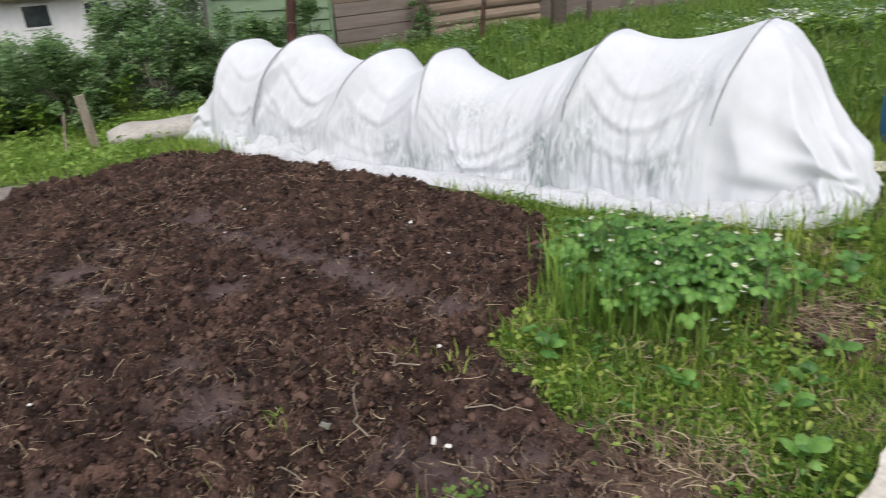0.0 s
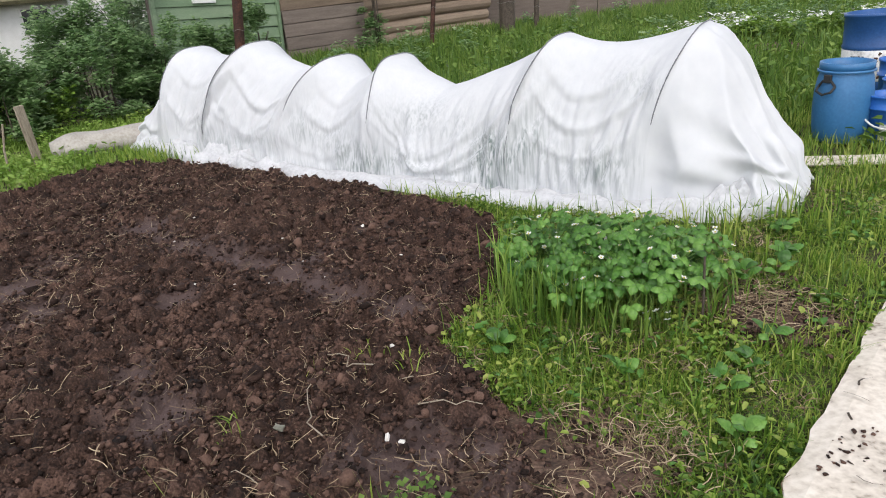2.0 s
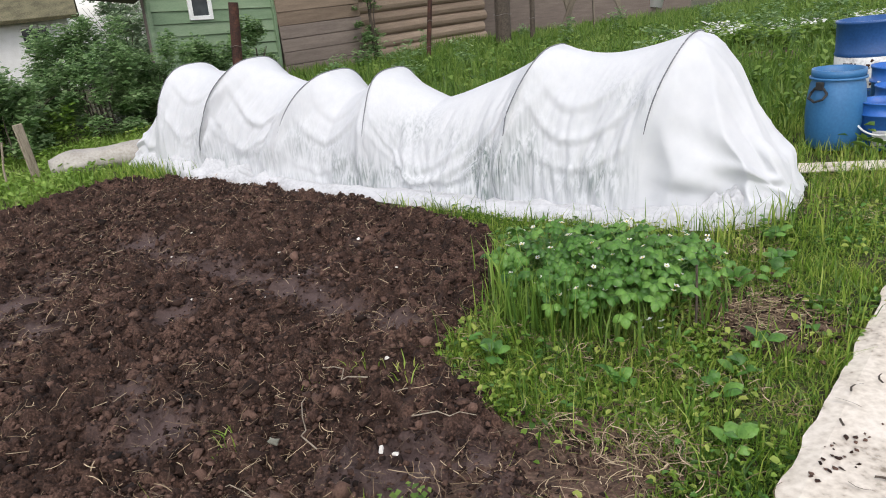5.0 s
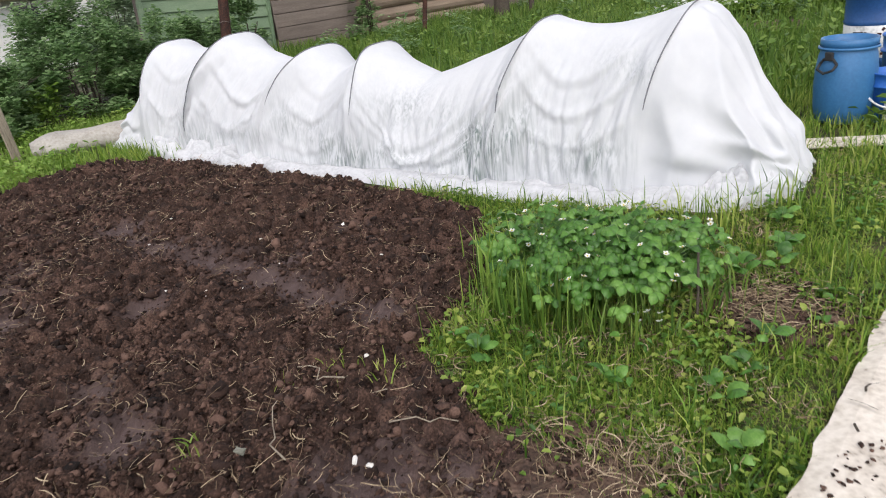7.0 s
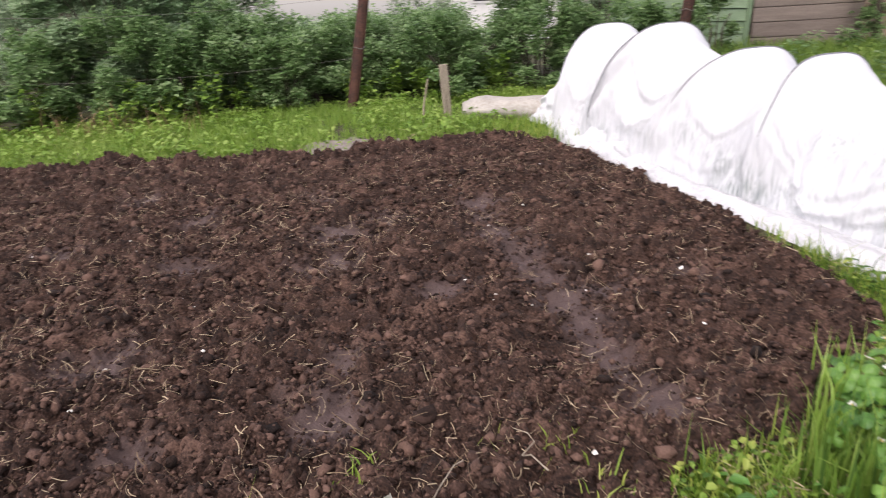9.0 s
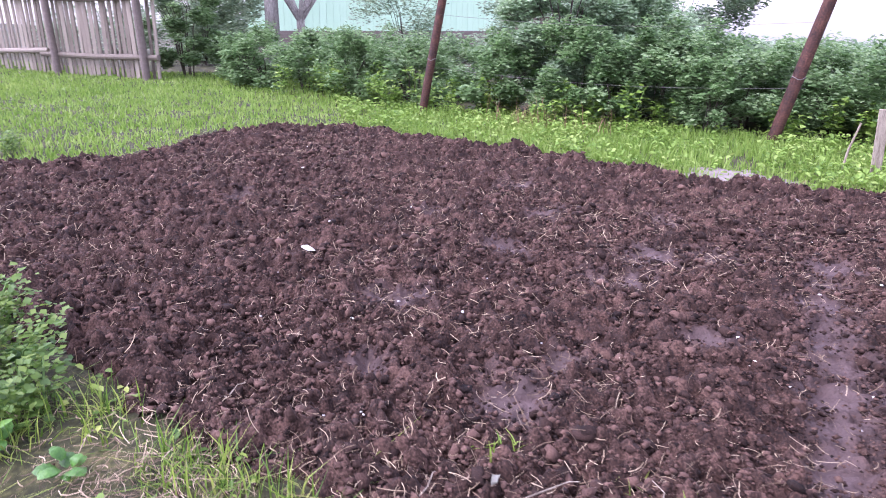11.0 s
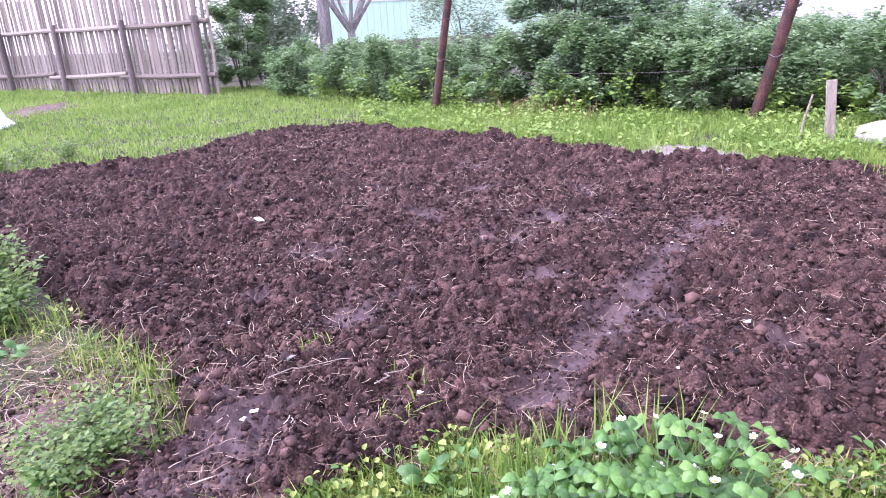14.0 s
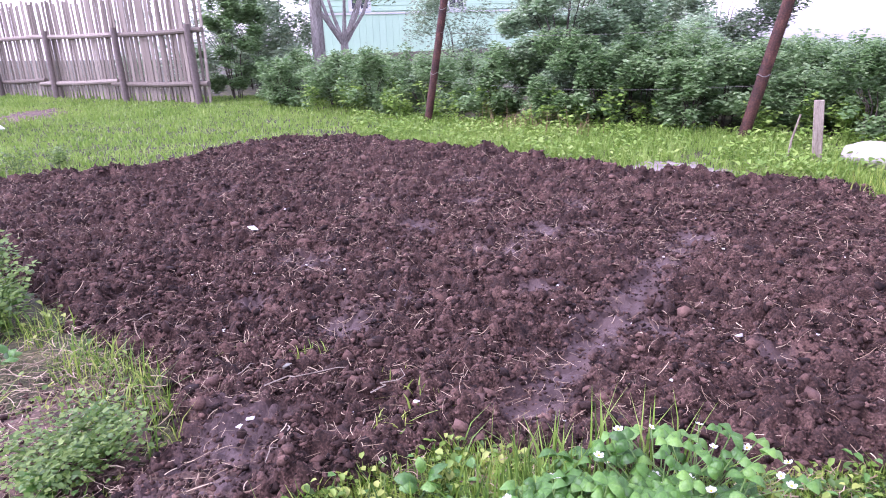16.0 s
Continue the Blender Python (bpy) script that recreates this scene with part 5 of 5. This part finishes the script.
def bucket(x, y, r, h, mat, turn, lab=True, label="blue plastic bucket with white wire handle in grass", lower=False):
    ob = tagged(empty("bucket", pose(x, y, 0.0, 0, 0, turn)), label, "bucket", "blue buckets")
    k = r
    bm = lathe([(0.0, 0.01), (0.82 * k, 0.008), (0.84 * k, 0.02), (0.94 * k, 0.72 * h), (1.03 * k, 0.73 * h), (1.03 * k, 0.76 * h), (0.96 * k, 0.77 * h), (0.98 * k, 0.96 * h), (1.03 * k, 0.97 * h), (1.03 * k, h), (0.95 * k, h), (0.93 * k, 0.8 * h), (0.82 * k, 0.04 * h), (0.0, 0.03 * h)], 36)
    part("body", bm, mat, ob, smooth=True)
    bm = bmesh.new()
    pts = [(1.06 * k * math.cos(a), -0.35 * k - 0.75 * k * math.sin(a), 0.74 * h - 0.36 * h * math.sin(a)) for a in np.linspace(0, math.pi, 15)]
    pts = [(1.05 * k, 0, 0.77 * h)] + pts + [(-1.05 * k, 0, 0.77 * h)]
    tube(bm, pts, 0.006, 6)
    part("handle", bm, M_plast, ob, "white bucket handle")
    if lab:
        bm = bmesh.new()
        for j in range(6):
            a0, a1 = -1.57 - 0.3 + 0.1 * j, -1.57 - 0.2 + 0.1 * j
            q = [bm.verts.new((0.95 * k * math.cos(a), 0.95 * k * math.sin(a), z)) for a, z in ((a0, 0.14 * h), (a1, 0.14 * h), (a1, 0.46 * h), (a0, 0.46 * h))]
            bm.faces.new(q)
        bmesh.ops.solidify(bm, geom=bm.faces, thickness=-0.002)
        part("sticker", bm, M_plast, ob, "blank white sticker")


bucket(3.2, 3.95, 0.14, 0.31, M_bucket, -40)
bucket(3.52, 4.2, 0.16, 0.34, M_bucket, -30, False, "blue plastic bucket beside the barrel")
bucket(3.72, 4.5, 0.17, 0.42, M_bucket, 10, False, "large blue plastic bucket beside the drum")

drum = tagged(empty("metal_drum", pose(4.05, 5.2, -0.06, 0, -2, -40)), "blue steel drum with scuffed white band in grass", "drum")
bm = lathe([(0.0, 0.01), (0.258, 0.01), (0.264, 0.0), (0.264, 0.02), (0.258, 0.025), (0.258, 0.2), (0.266, 0.215), (0.258, 0.23), (0.258, 0.47), (0.266, 0.485), (0.258, 0.5), (0.258, 0.715), (0.266, 0.72), (0.266, 0.74), (0.25, 0.74), (0.25, 0.7), (0.0, 0.69)], 48)
part("body", bm, M_drum, drum, smooth=True)
bm = lathe([(0.2585, 0.232), (0.2605, 0.234), (0.2605, 0.466), (0.2585, 0.468)], 48)
part("white_band", bm, M_band, drum, "scuffed white painted band", smooth=True)
bm = bmesh.new()
for k, (a, wdt) in enumerate(((-2.26, 0.05), (-2.16, 0.06), (-2.05, 0.05), (-1.93, 0.03))):
    box(bm, (0.004, wdt * 0.55, 0.05), pose(0.2615 * math.cos(a), 0.2615 * math.sin(a), 0.4, 0, 0, math.degrees(a)))
part("lettering", bm, M_dark, drum, "dark worn lettering")
bm = bmesh.new()
for k in range(26):
    a, z, l = R.uniform(-2.2, -0.6), R.uniform(0.25, 0.45), R.uniform(0.008, 0.03)
    box(bm, (0.003, l, l * R.uniform(0.4, 1.2)), pose(0.2608 * math.cos(a), 0.2608 * math.sin(a), z, R.uniform(-40, 40), 0, math.degrees(a)), 0, 0.004)
part("rust_wear", bm, M_rust, drum, "rust spots on the band")
tyre = tagged(empty("tyre", pose(4.75, 4.9, 0.0)), "old black tyre lying in the grass", "tyre")
for z in (0.1, 0.27):
    bm = lathe([(0.2, z - 0.06), (0.26, z - 0.09), (0.32, z - 0.06), (0.33, z), (0.32, z + 0.06), (0.26, z + 0.09), (0.2, z + 0.06), (0.2, z - 0.06)], 32)
    part("tread", bm, M_black, tyre, smooth=True)
bm = bmesh.new()
bmesh.ops.create_icosphere(bm, subdivisions=2, radius=0.04)
ob = tagged(new("yellow_ball", bm_mesh("yellow_ball", bm, M_yellow, True)), "small yellow ball resting on a bucket", "ball")
ob.matrix_basis = pose(3.66, 4.38, 0.455)

# white plastic sheet propped on the lawn
bm = bmesh.new()
prof = [(-0.6, 0.0), (-0.5, 0.12), (-0.44, 0.3), (-0.38, 0.5), (-0.36, 0.68), (-0.32, 0.84), (-0.25, 0.86), (-0.18, 0.76), (-0.1, 0.9), (-0.02, 0.91), (0.05, 0.8), (0.12, 0.88), (0.2, 0.9), (0.29, 0.6), (0.38, 0.3), (0.46, 0.1), (0.58, 0.0)]
g2 = [[bm.verts.new((0.9 * j / 8 - 0.45, px * (1 + 0.06 * noise.noise((j, px * 3, 1))), pz * (1 - 0.05 * abs(j - 4) / 4) + 0.03 * noise.noise((j * 0.7, px * 4, 2)))) for px, pz in prof] for j in range(9)]
for a, b in zip(g2, g2[1:]):
    for k in range(len(prof) - 1):
        bm.faces.new((a[k], a[k + 1], b[k + 1], b[k]))
bm.faces.new(g2[0])
bm.faces.new(g2[-1][::-1])
ob = tagged(new("white_cover", bm_mesh("white_cover", bm, M_plast)), "small white plastic cover standing on the lawn", "cover")
ob.matrix_basis = pose(-8.75, -2.94, 0.0, 0, 0, 0)

# ---- plank fence ----
fence = tagged(empty("plank_fence", pose(FENCE_A[0], FENCE_A[1], 0.0, 0, 0, math.degrees(math.atan2(FENCE_D[1], FENCE_D[0])))), "weathered grey-brown wooden paling fence with log rails", "fence")
bm = bmesh.new()
tube(bm, [(0, 0, -0.2), (0.02, 0, 0.7), (0.0, 0.02, 1.42)], 0.065, 10, 0.85)
POSTM = bm_mesh("post", bm, M_greyboard)
PICK = []
for k in range(5):
    bm = bmesh.new()
    box(bm, (0.064 + 0.009 * k, 0.018, 1.9 + 0.06 * k), pose(0, 0, 1.0), 0.003, 0.008)
    PICK.append(bm_mesh("picket", bm, M_wood))
for u in (0.0, 2.15, 4.6, 6.8, 9.2, 11.6):
    piece("post", POSTM, fence, pose(u, 0.12, 0, R.uniform(-3, 3), R.uniform(-5, 3), 0))
for z in (0.36, 1.3):
    for u0, u1 in ((-0.25, 2.6), (2.4, 5.2), (5.0, 7.8), (7.6, 10.3), (10.1, 12.9)):
        bm = bmesh.new()
        dz = R.uniform(-0.04, 0.04)
        tube(bm, [(u0, 0.055, z + dz), ((u0 + u1) / 2, 0.055, z - 0.02), (u1, 0.055, z - dz)], 0.045, 8)
        part("rail", bm, M_wood, fence)
for k in range(112):
    piece("picket", PICK[R.randint(5)], fence, pose(-0.15 + 0.117 * k + R.uniform(-0.012, 0.012), R.uniform(-0.006, 0.006), R.uniform(-0.06, 0.06), 0, R.uniform(-1.6, 1.6), 0))


# ---- houses ----
def house(name, label, m):
    return tagged(empty(name, m), label, "house")


# log and green-boarded house behind the tunnel
hg = house("log_house", "old log house with a faded green boarded end", pose(-1.54, 12.5, 0.0, 0, 0, 36.8))
LOGM = []
for k in range(3):
    bm = bmesh.new()
    tube(bm, [(1.72, 0, 0), (3.4, 0.01, 0.01 * k), (5.2, 0, 0)], 0.125, 12, 0.97)
    LOGM.append(bm_mesh("log", bm, M_log))
for k in range(13):
    piece("log", LOGM[k % 3], hg, pose(R.uniform(-0.06, 0.06), R.uniform(-0.015, 0.015), 0.14 + 0.225 * k))
for k in range(12):
    bm = bmesh.new()
    box(bm, (1.75, 0.035, 0.215), pose(0.9, -0.1, 0.12 + 0.222 * k), 0.006, 0.006)
    part("plank", bm, M_greyboard if k < 4 else M_log, hg)
bm = bmesh.new()
box(bm, (5.1, 0.1, 2.9), pose(2.6, 0.19, 1.45))
part("wall_core", bm, M_greyboard, hg)
bm = bmesh.new()
box(bm, (5.8, 3.6, 0.12), pose(2.6, 1.5, 3.5, 22, 0, 0), 0.01)
part("roof", bm, M_roof, hg)

gg = house("green_house", "faded green boarded shed wall with a small white window", pose(-1.56, 12.48, 0.0, 0, -3, 221))
for k in range(16):
    bm = bmesh.new()
    box(bm, (2.24, 0.03, 0.182), pose(1.12, 0.02, 0.2 + 0.185 * k, 8, 0, 0), 0.004, 0.003)
    part("board", bm, M_greenboard, gg)
bm = bmesh.new()
box(bm, (2.2, 0.12, 2.95), pose(1.12, -0.09, 1.5))
part("wall_core", bm, M_greyboard, gg)
for u in (0.03, 2.22):
    bm = bmesh.new()
    box(bm, (0.06, 0.07, 3.0), pose(u, 0.05, 1.53), 0.006, 0.004)
    part("corner_board", bm, M_greenboard, gg)
win = empty("window")
win.parent = gg
win.matrix_basis = pose(1.38, 0.06, 1.3) @ Matrix.Scale(0.8, 4)
bm = bmesh.new()
for sx, sz, px, pz in ((0.5, 0.08, 0, 0.24), (0.5, 0.08, 0, -0.24), (0.08, 0.4, 0.21, 0), (0.08, 0.4, -0.21, 0)):
    box(bm, (sx, 0.05, sz), pose(px, 0.0, pz), 0.006)
part("frame", bm, M_white, win, "white painted frame")
bm = bmesh.new()
box(bm, (0.36, 0.01, 0.42), pose(0, -0.012, 0))
part("pane", bm, M_glass, win)
bm = bmesh.new()
box(bm, (0.95, 0.8, 0.05), pose(2.72, 0.1, 1.5, 10, -6, 0), 0.01)
part("roof", bm, M_dark, gg, "dark sagging roof edge")

# turquoise house
th = house("turquoise_house", "turquoise painted wooden house with white-framed window", pose(-35.0, 16.5, -1.25, 0, 0, -78.2) @ Matrix.Scale(1.6, 4))
for k in range(44):
    bm = bmesh.new()
    box(bm, (0.21, 0.03, 1.15), pose(-0.6 + 0.215 * k, 0, 1.45), 0.004, 0.002)
    part("board", bm, M_mint, th)
for k in range(8):
    bm = bmesh.new()
    box(bm, (9.4, 0.03, 0.15), pose(4.0, 0.01, 2.2 + 0.155 * k, 8, 0, 0), 0.003)
    part("siding", bm, M_mint, th)
bm = bmesh.new()
box(bm, (9.5, 0.07, 0.06), pose(4.0, 0.03, 2.06), 0.006)
part("trim", bm, M_white, th)
bm = bmesh.new()
box(bm, (9.4, 0.2, 3.0), pose(4.0, -0.14, 2.1))
part("wall_core", bm, M_mint, th)
bm = bmesh.new()
box(bm, (9.4, 0.3, 0.7), pose(4.0, -0.02, 0.55), 0.01)
part("foundation", bm, M_greyboard, th)
bm = bmesh.new()
box(bm, (10.2, 4.5, 0.15), pose(4.0, -1.6, 4.2, -25, 0, 0), 0.01)
part("roof", bm, M_roof, th)
for wx in (7.2, 4.0):
    win = empty("window")
    win.parent = th
    win.matrix_basis = pose(wx, 0.05, 2.75)
    bm = bmesh.new()
    for sx, sz, px, pz in ((0.7, 0.1, 0, 0.6), (0.7, 0.1, 0, -0.6), (0.1, 1.1, 0.3, 0), (0.1, 1.1, -0.3, 0), (0.05, 1.1, 0, 0)):
        box(bm, (sx, 0.06, sz), pose(px, 0, pz), 0.006)
    part("frame", bm, M_white, win, "white painted frame")
    bm = bmesh.new()
    box(bm, (0.56, 0.01, 1.1), pose(0, -0.015, 0))
    part("pane", bm, M_glass, win)

# white cottage far behind the hedge
wh = house("white_cottage", "small white cottage with a mossy roof behind the hedge", pose(-10.7, 22.4, -0.45, 0, 0, 20))
bm = bmesh.new()
box(bm, (3.6, 3.0, 2.1), pose(0, 0, 1.05), 0.01)
part("wall", bm, M_white, wh)
bm = bmesh.new()
box(bm, (4.2, 2.4, 0.12), pose(0, -1.0, 2.55, 28, 0, 0), 0.01)
box(bm, (4.2, 2.4, 0.12), pose(0, 1.0, 2.55, -28, 0, 0), 0.01)
part("roof", bm, M_roof, wh)
for wx in (0.9, -0.7):
    win = empty("window")
    win.parent = wh
    win.matrix_basis = pose(wx, -1.52, 1.5)
    bm = bmesh.new()
    box(bm, (0.8, 0.04, 0.7), None, 0.006)
    part("frame", bm, M_white, win)
    bm = bmesh.new()
    box(bm, (0.66, 0.02, 0.56), pose(0, -0.02, 0))
    part("pane", bm, M_glass, win)

# far pale picket fence behind the bushes
ff = tagged(empty("far_fence", pose(-13.4, 10.2, -0.45, 0, 0, 62)), "pale grey picket fence far behind the bushes", "fence")
bm = bmesh.new()
box(bm, (0.09, 0.02, 1.5), pose(0, 0, 0.75), 0.003)
FP = bm_mesh("picket", bm, M_wood)
for k in range(24):
    piece("picket", FP, ff, pose(-2.4 + 0.14 * k, 0, 0.05 * R.rand()))
bm = bmesh.new()
box(bm, (3.4, 0.04, 0.07), pose(-0.75, 0.03, 1.2))
part("rail", bm, M_wood, ff)

# clutter by the log house
for x, y, l, tz, rz in [(4.2, 15.0, 1.1, 24, 10), (4.6, 15.2, 0.9, -20, 30), (5.0, 15.1, 0.8, 12, 80), (6.1, 16.0, 1.0, -28, 20)]:
    bm = bmesh.new()
    box(bm, (0.13, 0.03, l), pose(0, 0, l * 0.46), 0.004, 0.006)
    ob = tagged(new("plank", bm_mesh("plank", bm, M_wood)), "old grey plank leaning in tall grass", "plank", "leaning planks")
    ob.matrix_basis = pose(x, y, -0.02, 0, tz, rz)
bucket2 = tagged(empty("white_bucket", pose(7.3, 17.3, 0.25, 0, 10, 0)), "white plastic bucket in tall grass", "bucket")
part("body", lathe([(0.0, 0.0), (0.17, 0.0), (0.2, 0.36), (0.21, 0.36), (0.21, 0.4), (0.19, 0.4), (0.16, 0.03), (0.0, 0.03)], 24), M_plast, bucket2, smooth=True)
bm = bmesh.new()
box(bm, (6.0, 0.15, 2.2), pose(5.2, 17.6, 1.0, 0, 0, -8), 0.01)
tagged(new("dark_shed", bm_mesh("dark_shed", bm, M_greyboard)), "dark weathered shed wall behind the meadow", "shed")
for x, y, h in [(-1.6, 0.22, 0.26), (-1.8, 0.08, 0.28), (-1.42, 0.36, 0.22), (-2.0, -0.08, 0.28), (-1.3, 0.25, 0.2), (-1.65, -0.02, 0.3), (-2.25, -0.25, 0.26), (-1.15, 0.5, 0.16), (-0.06, 1.12, 0.13), (0.02, 1.05, 0.12), (-0.1, 1.0, 0.12), (-5.2, -0.85, 0.2), (-5.4, -0.6, 0.18), (-5.0, -1.0, 0.2)]:
    herb(x, y, h * 1.05, 700 if h < 0.15 else 420, M_meadow, "leafy green weed beside the dug bed", "bedside weeds", 0.019 if h < 0.15 else 0.03)
for k in range(46):
    x, y = R.uniform(-0.5, 9.5), R.uniform(6.5, 14.5)
    if x < 3.2 or y > 7:
        herb(x, y, R.uniform(0.25, 0.6), 110, M_hedge, "clump of tall dark-green weeds in the meadow", "meadow weeds")
# low white-flowering crop rows in the meadow
for x, y in [(4.4, 9.6), (5.2, 9.5), (6.0, 9.3), (6.8, 9.0), (5.6, 10.4), (7.4, 9.7), (8.2, 9.2)]:
    z = float(land(np.array([x]), np.array([y]))[0])
    ob = tagged(empty("potato_plant", pose(x, y, z)), "low leafy crop with small white blossoms", "crop plant", "crop row")
    piece("foliage", leaf_cloud("foliage", [(R.uniform(-0.4, 0.4), R.uniform(-0.3, 0.3), 0.15, 0.22, 0.22, 0.12) for _ in range(7)], 420, 0.11, M_lawn), ob)
    piece("bloom", leaf_cloud("bloom", [(R.uniform(-0.4, 0.4), R.uniform(-0.3, 0.3), 0.28, 0.22, 0.22, 0.06) for _ in range(7)], 60, 0.06, M_petal), ob, None, "white blossoms")["kind"] = "stuff"
